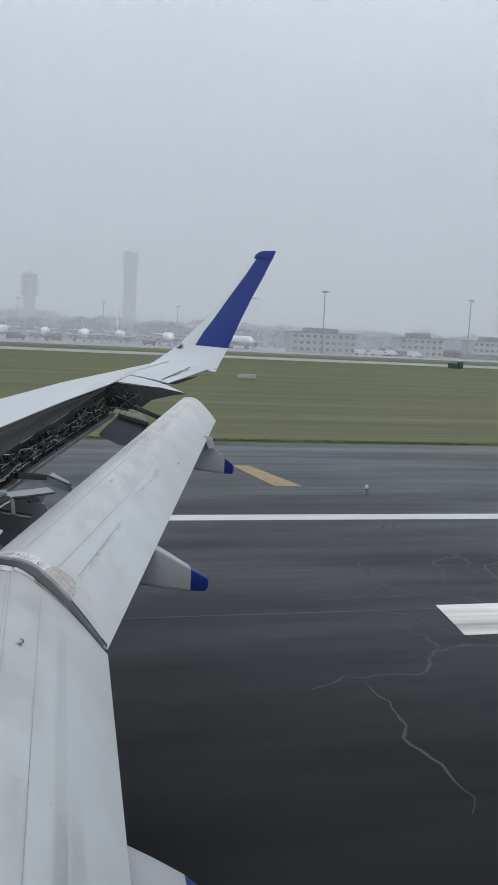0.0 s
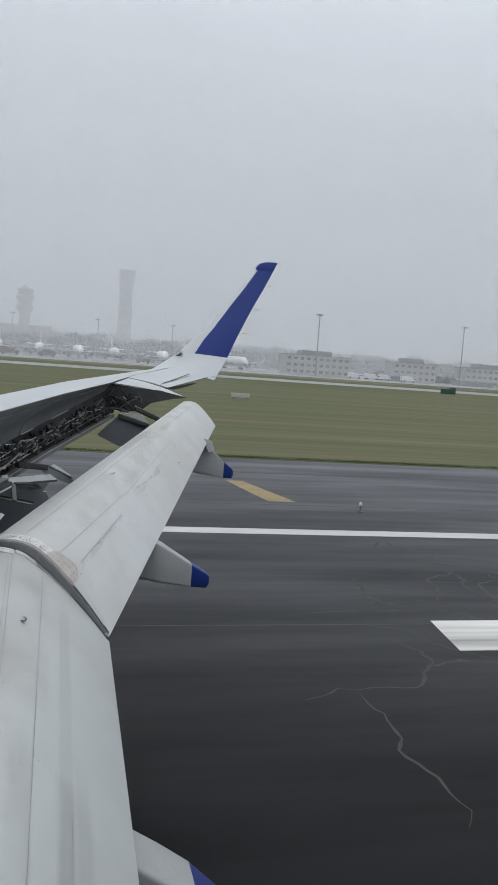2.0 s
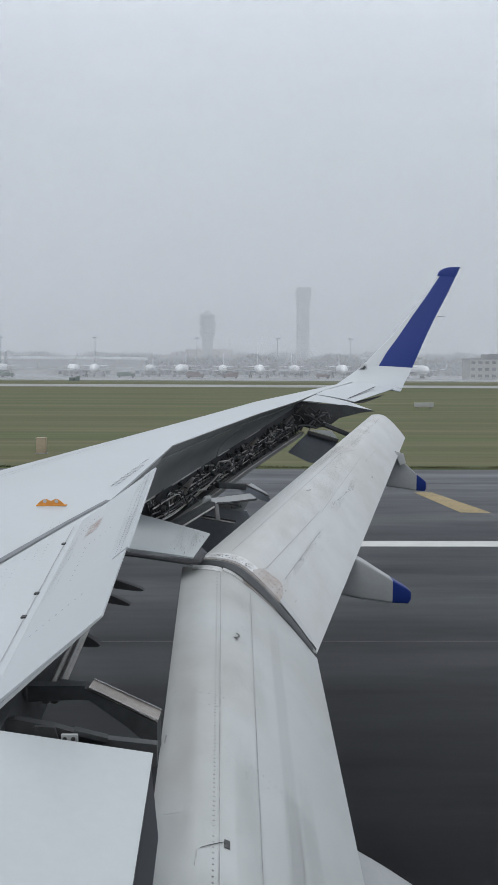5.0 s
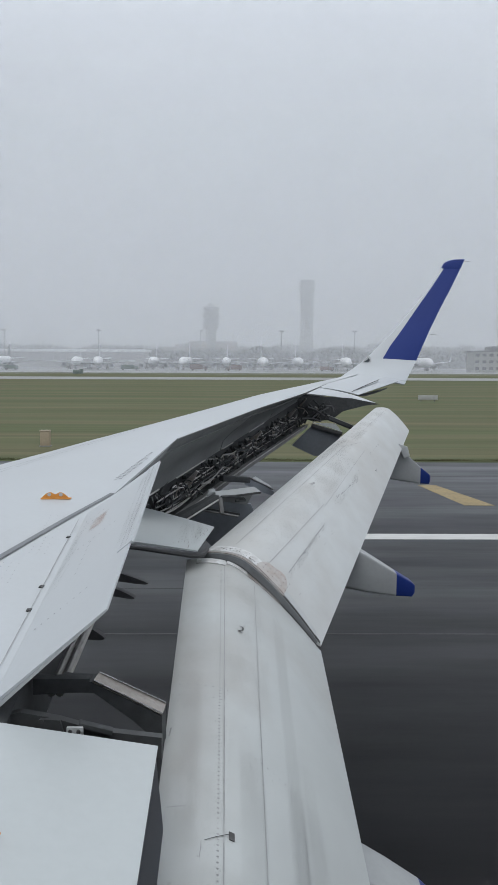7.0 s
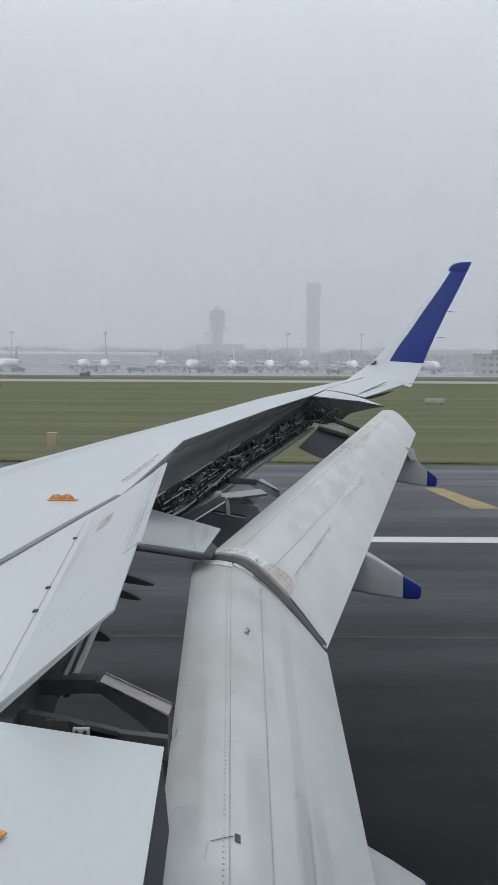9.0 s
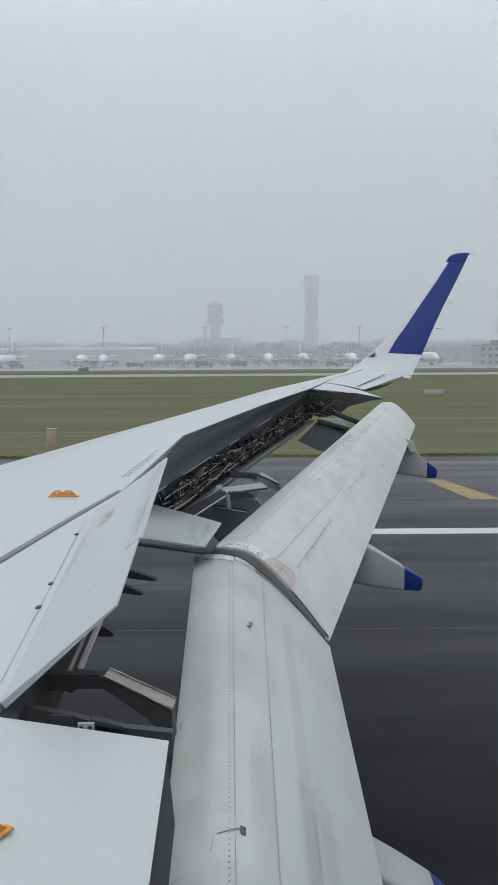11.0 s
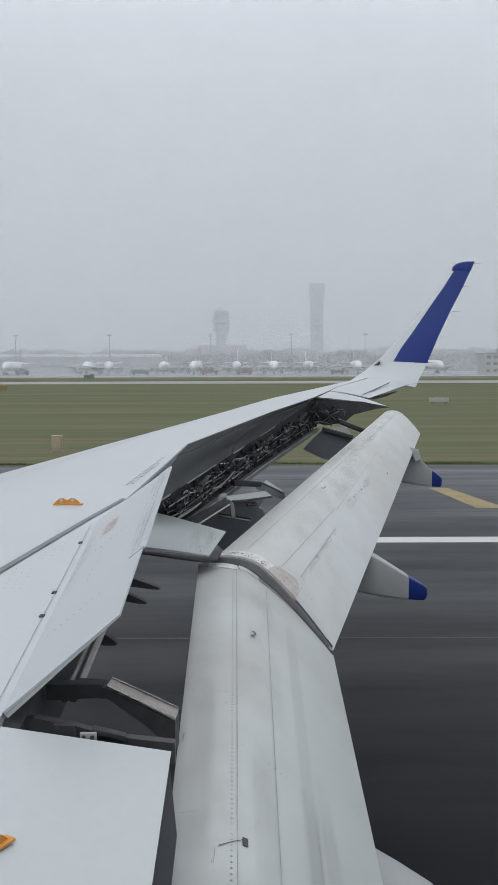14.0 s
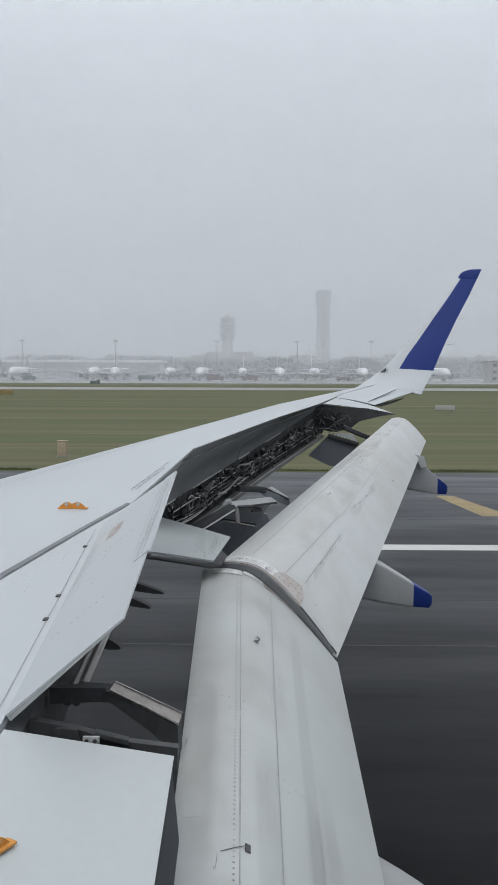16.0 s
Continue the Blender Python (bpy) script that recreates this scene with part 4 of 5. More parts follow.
wing_part("hydraulic_pipe", bm, STEEL, "pale parallel hydraulic pipes")
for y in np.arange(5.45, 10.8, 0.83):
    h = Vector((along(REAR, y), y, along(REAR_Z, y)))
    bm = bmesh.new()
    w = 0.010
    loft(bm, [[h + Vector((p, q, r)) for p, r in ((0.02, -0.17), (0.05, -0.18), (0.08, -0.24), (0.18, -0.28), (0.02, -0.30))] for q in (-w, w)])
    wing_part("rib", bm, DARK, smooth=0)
rnd = random.Random(4)


def bay(y, back, down):
    y, down = min(10.75, y), min(down, -0.120 - 0.12 * (back - 0.05))
    return Vector((along(REAR, y) + back, y, along(REAR_Z, y) + down - 0.8 * drop(y)))


for k in range(5):
    # long lines along the spar, with clips
    bm = bmesh.new()
    tube(bm, [bay(y, 0.06 + 0.03 * k + 0.004 * math.sin(y * 3 + k), -0.27 + 0.03 * ((k * 2) % 5) + 0.004 * math.sin(y * 4 + 2 * k)) for y in np.linspace(5.40, 10.6, 60)], 0.004 + 0.0008 * (k % 3), 6)
    wing_part("hydraulic_pipe", bm, (STEEL, DARK, STEEL, GRIME, DARK)[k])
for k in range(46):
    # bent hoses and branch pipes
    y, span = 5.40 + 5.0 * (k + rnd.random()) / 46, rnd.uniform(0.10, 0.34)
    d0, d1, z0, z1, lift = rnd.uniform(0.05, 0.16), rnd.uniform(0.08, 0.24), rnd.uniform(-0.28, -0.20), rnd.uniform(-0.26, -0.12), rnd.uniform(-0.02, 0.12)
    bm = bmesh.new()
    pts = [bay(y + span * s, d0 + (d1 - d0) * s, z0 + (z1 - z0) * s + lift * math.sin(math.pi * s)) for s in np.linspace(0, 1, 11)]
    tube(bm, pts, rnd.choice((0.004, 0.005, 0.006, 0.008)), 6)
    wing_part("hose", bm, (DARK, DARK, DARK, GRIME, DARK, DARK)[k % 6])
for k in range(84):
    # fine bright lines looping up the spar
    y = 5.45 + 5.05 * (k + rnd.random()) / 84
    bm = bmesh.new()
    a, b, c = rnd.uniform(-0.27, -0.16), rnd.uniform(-0.16, -0.04), rnd.uniform(0.05, 0.15)
    w = rnd.choice((-1, 1)) * rnd.uniform(0.05, 0.16)
    pts = [(0, a), (0.15, a + 0.3 * (b - a)), (0.3, b - 0.02), (0.45, b), (0.7, b - 0.03), (1.0, b - rnd.uniform(0.03, 0.14))]
    tube(bm, [bay(y + w * u, c + 0.03 * math.sin(5 * u + k), z) for u, z in pts], rnd.choice((0.003, 0.0035, 0.0045)), 6)
    wing_part("hydraulic_pipe", bm, (DARK, DARK, CHROME, DARK, STEEL)[k % 5])
for k in range(30):
    h = bay(5.40 + 5.1 * (k + rnd.random()) / 30, rnd.uniform(0.04, 0.10), rnd.uniform(-0.27, -0.15))
    a, b = rnd.uniform(0.03, 0.08), rnd.uniform(0.010, 0.025)
    bm = bmesh.new()
    box(bm, (-0.02, -a, -b), (0.03, a, b), 0.006, Matrix.Translation(h) @ Matrix.Rotation(rnd.uniform(-0.5, 0.5), 4, "X"))
    wing_part("valve_block", bm, DARK)
for k in range(56):
    h = bay(5.45 + 5.15 * rnd.random(), rnd.uniform(0.04, 0.17), rnd.uniform(-0.27, -0.10))
    bm = bmesh.new()
    if k % 2:
        box(bm, (-0.014, -rnd.uniform(0.012, 0.04), -0.014), (0.018, rnd.uniform(0.012, 0.04), 0.014), 0.004, Matrix.Translation(h) @ Matrix.Rotation(rnd.uniform(-0.6, 0.6), 4, "X"))
    else:
        q = Vector((rnd.uniform(-0.02, 0.05), rnd.uniform(0.03, 0.09), rnd.uniform(-0.06, 0.06)))
        tube(bm, [h - q, h - q * 0.3, h + q * 0.3, h + q], [0.005, 0.013, 0.013, 0.006], 8)
    wing_part("valve_block" if k % 2 else "cylinder", bm, (DARK, DARK, DARK, DARK, DARK, GRIME)[k % 6])


# pale rigid pipes that stand out from the tangle
for pts, r in ((((-0.525, 5.630, -1.056), (-0.420, 5.950, -1.031), (-0.343, 6.218, -0.998), (-0.310, 6.344, -0.920)), 0.007),
               (((-0.471, 5.800, -1.067), (-0.385, 6.050, -1.023), (-0.378, 6.078, -0.933), (-0.360, 6.148, -0.879), (-0.325, 6.288, -0.886)), 0.006),
               (((-0.445, 5.880, -1.094), (-0.329, 6.274, -1.061), (-0.303, 6.372, -1.023), (-0.321, 6.302, -0.932)), 0.006),
               (((-0.123, 7.070, -0.986), (-0.046, 7.390, -0.968), (0.077, 7.869, -0.970), (0.197, 8.344, -0.988), (0.249, 8.534, -0.932), (0.310, 8.755, -0.914)), 0.010),
               (((-0.150, 6.950, -0.823), (-0.100, 7.170, -0.929), (-0.061, 7.330, -1.001)), 0.009),
               (((0.141, 8.130, -0.746), (0.166, 8.225, -0.945)), 0.007),
               (((-0.553, 5.530, -0.896), (-0.553, 5.530, -0.974), (-0.530, 5.610, -1.020)), 0.006)):
    bm = bmesh.new()
    tube(bm, pts, r, 8)
    wing_part("hydraulic_pipe", bm, CHROME, "pale rigid hydraulic pipe")
for k in range(110):
    # small dark fittings, clips and cable loops packed behind the pipes
    y = 5.45 + 5.2 * (k + rnd.random()) / 110
    h = bay(y, rnd.uniform(0.05, 0.20), rnd.uniform(-0.28, -0.12))
    bm = bmesh.new()
    if k % 3 == 0:
        w, lift = rnd.uniform(0.05, 0.12), rnd.uniform(0.02, 0.07)
        tube(bm, [h + Vector((0.02 * math.sin(4 * q + k), w * q, lift * math.sin(math.pi * q))) for q in np.linspace(0, 1, 8)], rnd.choice((0.004, 0.006)), 6)
    elif k % 3 == 1:
        box(bm, (-0.014, -rnd.uniform(0.015, 0.05), -0.013), (0.014, rnd.uniform(0.015, 0.05), 0.013), 0.003, Matrix.Translation(h) @ Matrix.Rotation(rnd.uniform(-0.8, 0.8), 4, "X"))
    else:
        q = Vector((rnd.uniform(0.0, 0.05), rnd.uniform(0.02, 0.07), rnd.uniform(-0.05, 0.03)))
        tube(bm, [h - q, h - q * 0.4, h + q * 0.4, h + q], [0.005, 0.010, 0.010, 0.006], 8)
    wing_part(("hose", "valve_block", "cylinder")[k % 3], bm, (DARK, DARK, DARK, GRIME, DARK, DARK, DARK)[k % 7])


# ---- flaps ----
def foil(s):
    """Half thickness of a symmetric aerofoil section, 0.5 at most."""
    return 5 * (0.2969 * math.sqrt(max(s, 0)) - 0.126 * s - 0.3516 * s * s + 0.2843 * s ** 3 - 0.1036 * s ** 4)


def flap_curve(s):
    """Upper surface of a flap: nearly flat behind a small nose radius."""
    return 0.5 * (1 - (1 - s / 0.3) ** 1.8) if s < 0.3 else foil(s)


class Flap:
    """A slotted flap between an inner and an outer end; each end is (nose, trailing edge, bulge)."""

    def __init__(self, ends):
        self.ends = [(Vector(n), Vector(t), b) for n, t, b in ends]

    def at(self, v, s, lift=0.0, lower=False):
        (n0, t0, b0), (n1, t1, b1) = self.ends
        n, t, b = n0.lerp(n1, v), t0.lerp(t1, v), b0 + (b1 - b0) * v
        chord = t - n
        up = (n1 - n0).cross(chord).normalized()
        up = up if up.z > 0 else -up
        h = -0.4 * b * 2 * foil(s) if lower else b * 2 * flap_curve(s)
        return n + chord * s + up * (h * chord.length + lift)

    def normal(self, v, s):
        e = 0.01
        a, b = self.at(v, min(s + e, 1)) - self.at(v, s - e), self.at(v + e, s) - self.at(v - e, s)
        n = a.cross(b).normalized()
        return n if n.z > 0 else -n

    def mesh(self, spans=14):
        ss = [1.0, 0.94, 0.86, 0.76, 0.66, 0.56, 0.46, 0.36, 0.27, 0.19, 0.12, 0.07, 0.03, 0.01]
        ring = []
        for v in np.linspace(0, 1, spans):
            ring.append([self.at(v, s, 0.004) for s in ss] + [self.at(v, 0.0)] + [self.at(v, s, -0.004, True) for s in ss[::-1]])
        bm = bmesh.new()
        loft(bm, ring)
        return bm

    def patch(self, v0, v1, s0, s1, lift, n=(2, 10), v0b=None, v1b=None):
        """A raised strip that lies on the upper skin; v0b, v1b: its limits at the far end."""
        bm = bmesh.new()
        v0b, v1b = v0 if v0b is None else v0b, v1 if v1b is None else v1b
        grids = []
        for k in (lift, 0.0):
            g = []
            for i in range(n[1] + 1):
                f = i / n[1]
                s = s0 + (s1 - s0) * f
                a, b = v0 + (v0b - v0) * f, v1 + (v1b - v1) * f
                g.append([self.at(a + (b - a) * j / n[0], s, 0.004 + k) for j in range(n[0] + 1)])
            grids.append(g)
        loft(bm, [a + b[::-1] for a, b in zip(*grids)])
        return bm

    def stroke(self, a, b, width, lift=0.002, steps=14):
        """A thin line on the skin from (v, s) to (v, s)."""
        bm = bmesh.new()
        rows = []
        for i in range(steps + 1):
            f = i / steps
            v, s = a[0] + (b[0] - a[0]) * f, a[1] + (b[1] - a[1]) * f
            f2 = min(1.0, f + 0.02)
            p, q = self.at(v, s, 0.004), self.at(a[0] + (b[0] - a[0]) * (f + 0.02), a[1] + (b[1] - a[1]) * (f + 0.02), 0.004)
            side = (q - p).cross(self.normal(v, s)).normalized() * width / 2
            nn = self.normal(v, s) * lift
            rows.append([p - side + nn, p + side + nn])
        loft(bm, rows, caps=False, closed=False)
        return bm

    def rivets(self, a, b, count):
        out = []
        for i in range(count):
            f = i / (count - 1)
            v, s = a[0] + (b[0] - a[0]) * f, a[1] + (b[1] - a[1]) * f
            out.append((self.at(v, s, 0.0045), self.normal(v, s)))
        return out


outer = Flap((((-0.215, 4.90, -1.165), (0.482, 4.60, -1.640), 0.150), ((1.86, 11.16, -0.615), (2.31, 11.05, -0.92), 0.165)))
inner_flap = Flap((((-0.19, 0.35, -1.515), (0.44, 0.35, -1.965), 0.130), ((-0.313, 4.885, -1.205), (0.482, 4.598, -1.670), 0.148)))
of = wing_part("outboard_flap", outer.mesh(), FLAP, "white outboard flap lowered, streaked with grime")
inf = wing_part("inboard_flap", inner_flap.mesh(), INNERFLAP, "white inboard flap lowered, with a rivet line")


def stencil(flap, text, v, s, size, turn, parent, name="stencil", wide=0.5):
    cu = bpy.data.curves.new("stencil", "FONT")
    cu.body, cu.size, cu.align_x, cu.align_y = text, size, "CENTER", "CENTER"
    ob = bpy.data.objects.new("stencil", cu)
    me = bpy.data.meshes.new_from_object(ob)
    bpy.data.objects.remove(ob)
    p, n = flap.at(v, s, 0.0065), flap.normal(v, s)
    a = (flap.at(v + 0.01, s) - flap.at(v - 0.01, s)).normalized()
    b = n.cross(a).normalized()
    m = Matrix((a, b, n)).transposed().to_4x4() @ Matrix.Rotation(radians(turn), 4, "Z")
    m.translation = p
    me.transform(m @ Matrix.Diagonal((wide, 1, 1, 1)))
    me.materials.append(INK)
    o = new(name, me)
    o.parent = parent
    return tagged(o, "black stencilled numeral")


def lobed_plate(flap, v0, v1, s0, s1, lift):
    """A riveted plate with rounded outer corners."""
    rows_up, rows_low = [], []
    for i in range(15):
        f = i / 14
        wide = v0 + (v1 - v0) * (0.30 + 0.70 * (1 - abs(2 * f - 1) ** 5) - 0.10 * math.sin(2 * math.pi * f))
        for rows, k in ((rows_up, lift), (rows_low, 0.0)):
            rows.append([flap.at(v0 + (wide - v0) * j / 4, s0 + (s1 - s0) * f, 0.004 + k) for j in range(5)])
    bm = bmesh.new()
    loft(bm, [a + b[::-1] for a, b in zip(rows_up, rows_low)])
    return bm


# joint between the two flaps: metal strips, worn plate, rubber seal
part("edge_strip", outer.patch(0.004, 0.019, 0.02, 0.365, 0.008), CHIPPED, of, "chipped white metal edge strip")
part("edge_strip", outer.patch(0.0, 0.0038, 0.02, 0.62, 0.006), GRIME, of, "grimy metal edge strip")
part("edge_strip", outer.patch(0.003, 0.013, 0.60, 0.93, 0.006, (2, 10), 0.001, 0.008), FAIRING, of, "grey metal edge strip")
part("edge_strip", outer.patch(0.0, 0.0028, 0.60, 0.985, 0.004), SEAL, of, "dark edge seal")
bm = bmesh.new()
loft(bm, [[outer.at(v, s, h) for v, h in ((-0.0012, 0.003), (0.0, 0.003), (0.0, -0.075), (-0.0012, -0.075))] for s in np.linspace(0.012, 0.965, 30)])
part("end_rib", bm, STRIPE, of, "dark grey end face of the flap")
part("wear_plate", lobed_plate(outer, 0.003, 0.029, 0.355, 0.615, 0.010), PINK, of, "worn brown metal plate with rivets and rounded corners")
part("edge_strip", inner_flap.patch(0.980, 0.998, 0.05, 0.215, 0.006), CHIPPED, inf, "chipped metal edge strip")
part("edge_strip", inner_flap.patch(0.989, 1.0, 0.225, 0.37, 0.006), CHIPPED, inf, "chipped metal edge strip")
part("edge_strip", inner_flap.patch(0.988, 1.0, 0.375, 0.64, 0.004, (2, 10), 0.994, 1.0), GRIME, inf, "grimy metal edge strip")
part("edge_strip", inner_flap.patch(0.996, 1.0, 0.65, 0.99, 0.004), SEAL, inf, "dark edge seal")
bm = bmesh.new()
ring = []
for s in np.linspace(0.0, 0.99, 20):
    a, b = inner_flap.at(1.0, s), outer.at(0.0, s)
    n = inner_flap.normal(0.99, max(s, 0.03))
    ring.append([a - n * 0.016, b - n * 0.022, b - n * 0.08, a - n * 0.08])
loft(bm, ring)
part("joint_seal", bm, SEAL, inf, "dark rubber seal in the flap joint")
pl = [(outer.at(v, s, 0.017), outer.normal(v, s)) for v in (0.009, 0.017, 0.025) for s in np.linspace(0.40, 0.61, 6)]
pl += [(outer.at(0.008, s, 0.013), outer.normal(0.008, s)) for s in np.linspace(0.05, 0.40, 16)]
dots("rivet_row", pl, 0.0042, INK, of)
bm = bmesh.new()
for k in range(16):
    q = random.Random(k + 70)
    s0, v0 = q.uniform(0.05, 0.34), q.uniform(0.005, 0.016)
    a, w = q.uniform(0.004, 0.016), q.uniform(0.0008, 0.0025)
    bm.faces.new([bm.verts.new(outer.at(v, s_, 0.0135)) for v, s_ in ((v0, s0), (v0 + w, s0 + a * 0.3), (v0 + w * 0.8, s0 + a), (v0 - w * 0.4, s0 + a * 0.7))])
tagged(part("paint_chip", bm, INK, of, "black chips in the edge paint", smooth=0), kind="stuff")

def film(name, place, material, parent, label, steps=(10, 10)):
    """A skin of dirt and painted dent shading over the patch place(a, b), a and b from 0 to 1."""
    verts = [place(i / steps[0], j / steps[1]) for i in range(steps[0] + 1) for j in range(steps[1] + 1)]
    n = steps[1] + 1
    faces = [(i * n + j, (i + 1) * n + j, (i + 1) * n + j + 1, i * n + j + 1) for i in range(steps[0]) for j in range(steps[1])]
    me = bpy.data.meshes.new(name)
    me.from_pydata(verts, [], faces)
    uv = me.uv_layers.new(name="UVMap")
    for loop in me.loops:
        i, j = divmod(loop.vertex_index, n)
        uv.data[loop.index].uv = (i / steps[0], j / steps[1])
    me.materials.append(material)
    me.polygons.foreach_set("use_smooth", [True] * len(me.polygons))
    ob = new(name, me)
    ob.parent = parent
    ob.visible_shadow = False
    return tagged(ob, label)


def flap_film(flap, v0, v1, s0, s1, material, parent, label, slant=0.0):
    film("grime", lambda a, b: flap.at(v0 + (v1 - v0) * a, s0 + (s1 - s0) * b + slant * a, 0.0054), material, parent, label, (14, 12))


flap_film(outer, 0.02, 0.24, 0.545, 0.615, GREY_FILM, of, "grey streaky grime")
flap_film(outer, 0.28, 0.50, 0.53, 0.61, GREY_FILM, of, "grey streaky grime")
flap_film(outer, 0.05, 0.62, 0.01, 0.13, DUST_SHADE_FILM, of, "grey grime along the nose")
flap_film(outer, 0.45, 0.99, 0.02, 0.30, BROWN_FILM, of, "faint brownish grime")
flap_film(outer, 0.02, 0.55, 0.12, 0.50, BROWN_FILM, of, "faint brownish grime")
flap_film(inner_flap, 0.22, 0.72, 0.004, 0.13, BROWN_FILM, inf, "brownish grime along the nose")
flap_film(inner_flap, 0.15, 0.60, 0.05, 0.40, BROWN_FILM, inf, "faint brownish grime")
flap_film(inner_flap, 0.60, 0.99, 0.15, 0.50, BROWN_FILM, inf, "faint brownish grime")
# the mesh has no dents here: their soft shading is a tinted film
flap_film(inner_flap, 0.10, 0.97, 0.50, 0.60, DUST_SHADE_FILM, inf, "painted shading of a shallow dent line", 0.045)
flap_film(inner_flap, 0.30, 0.62, 0.62, 0.72, DUST_SHADE_FILM, inf, "painted shading of a shallow dent")
flap_film(inner_flap, 0.05, 0.55, 0.28, 0.99, DUST_SHADE_FILM, inf, "wide faint grey film")
flap_film(inner_flap, 0.02, 0.40, 0.02, 0.30, BROWN_FILM, inf, "brownish grime over the rivets")
flap_film(inner_flap, 0.34, 0.56, 0.50, 0.58, DUST_SHADE_FILM, inf, "grey smear beside the seam", 0.05)
film("grime", lambda a, b: on_inner(0.71 + 0.13 * a, 0.20 + 0.22 * b, 0.0035) + UP, RUST_FILM, inner, "pale rusty smudge").location = -UP
film("grime", lambda a, b: on_inner(0.36 + 0.48 * a, 0.01 + 0.16 * b, 0.0035) + UP, GREY_FILM, inner, "grey smears behind the hinge").location = -UP
film("grime", lambda a, b: on_inner(0.30 + 0.70 * a, 0.80 + 0.22 * b, 0.0065) + UP, GREY_FILM, inner, "grey smears along the edge strip").location = -UP
film("grime", lambda a, b: on_joint(a, 0.72 + 0.27 * b, 0.006 + 0.004 * (1 - b)), GREY_FILM, joint_panel, "dark smeared grime along the edge")

# panel lines, rivets, streaks on the outboard flap
for a, b, w in (((0.03, 0.14), (0.56, 0.18), 0.004), ((0.03, 0.41), (0.26, 0.46), 0.004), ((0.045, 0.56), (0.21, 0.575), 0.005), ((0.565, 0.02), (0.55, 0.19), 0.009),
                ((0.26, 0.48), (0.60, 0.45), 0.0025), ((0.58, 0.20), (0.95, 0.24), 0.003), ((0.55, 0.19), (0.62, 0.33), 0.003)):
    part("panel_line", outer.stroke(a, b, w), GAP, of)
rnd = random.Random(21)


def grime(flap, a, b, n, width, parent):
    """Broken streaks of dirt scattered along a line from (v, s) to (v, s)."""
    bm = bmesh.new()
    for i in range(n):
        f = rnd.random()
        v, s = a[0] + (b[0] - a[0]) * f + rnd.gauss(0, 0.003), a[1] + (b[1] - a[1]) * f + rnd.gauss(0, 0.008)
        l, w = rnd.uniform(0.002, 0.012), width * rnd.uniform(0.3, 1.0)
        rows = []
        for k in range(4):
            vv = v + l * k / 3
            p, nn = flap.at(vv, s, 0.0055), flap.normal(vv, s)
            side = (flap.at(vv, s + 0.01) - flap.at(vv, s)).normalized() * w * (0.3, 1, 0.8, 0.2)[k] / 2
            rows.append([p - side, p + side])
        loft(bm, rows, caps=False, closed=False)
    ob = part("grime", bm, GAP, parent, "streaks of dirt")
    tagged(ob, kind="stuff")


grime(outer, (0.305, 0.52), (0.455, 0.61), 34, 0.010, of)
grime(outer, (0.08, 0.575), (0.21, 0.585), 24, 0.008, of)
grime(outer, (0.55, 0.52), (0.70, 0.58), 12, 0.007, of)
grime(outer, (0.02, 0.70), (0.9, 0.62), 12, 0.003, of)
stencil(outer, "2", 0.300, 0.234, 0.115, -100, of)
stencil(outer, "2", 0.56, 0.75, 0.10, -88, of)

# panel lines, rivets and marks on the inboard flap
for a, b, w in (((0.05, 0.215), (0.985, 0.212), 0.003), ((0.05, 0.36), (0.97, 0.425), 0.003)):
    part("panel_line", inner_flap.stroke(a, b, w, 0.0015, 24), GAP, inf)
part("panel_line", inner_flap.stroke((0.05, 0.565), (0.52, 0.600), 0.0022, 0.0030, 24), GAP, inf)
rv = inner_flap.rivets((0.05, 0.195), (0.985, 0.190), 170)
rv += inner_flap.rivets((0.635, 0.03), (0.635, 0.23), 7) + inner_flap.rivets((0.615, 0.03), (0.615, 0.2), 6)
rv += inner_flap.rivets((0.55, 0.33), (0.55, 0.55), 8)
dots("rivet_row", rv, 0.0044, GAP, inf)
stencil(inner_flap, "2", 0.790, 0.308, 0.112, -104, inf, wide=0.58)
part("scratch", inner_flap.stroke((0.422, 0.150), (0.435, 0.232), 0.003), INK, inf, "thin dark scratch")
part("scratch", inner_flap.patch(0.430, 0.438, 0.232, 0.252, 0.002), INK, inf, "small dark scuff")
part("scratch", inner_flap.stroke((0.452, 0.03), (0.455, 0.08), 0.003), GAP, inf, "grey scratch")
part("scratch", inner_flap.stroke((0.372, 0.03), (0.379, 0.06), 0.004), SMUDGE, inf, "small dark scuff")
grime(inner_flap, (0.30, 0.08), (0.44, 0.16), 7, 0.004, inf)
grime(inner_flap, (0.42, 0.30), (0.55, 0.34), 4, 0.003, inf)
part("scratch", inner_flap.stroke((0.545, 0.012), (0.558, 0.015), 0.006), SMUDGE, inf, "dark scuff at the flap nose")
specks = [(inner_flap.at(v, s, 0.0045), inner_flap.normal(v, s)) for v, s in ((random.Random(i).uniform(0.3, 0.6), random.Random(i + 99).uniform(0.06, 0.5)) for i in range(9))]
dots("dirt_speck", specks, 0.0026, INK, inf)

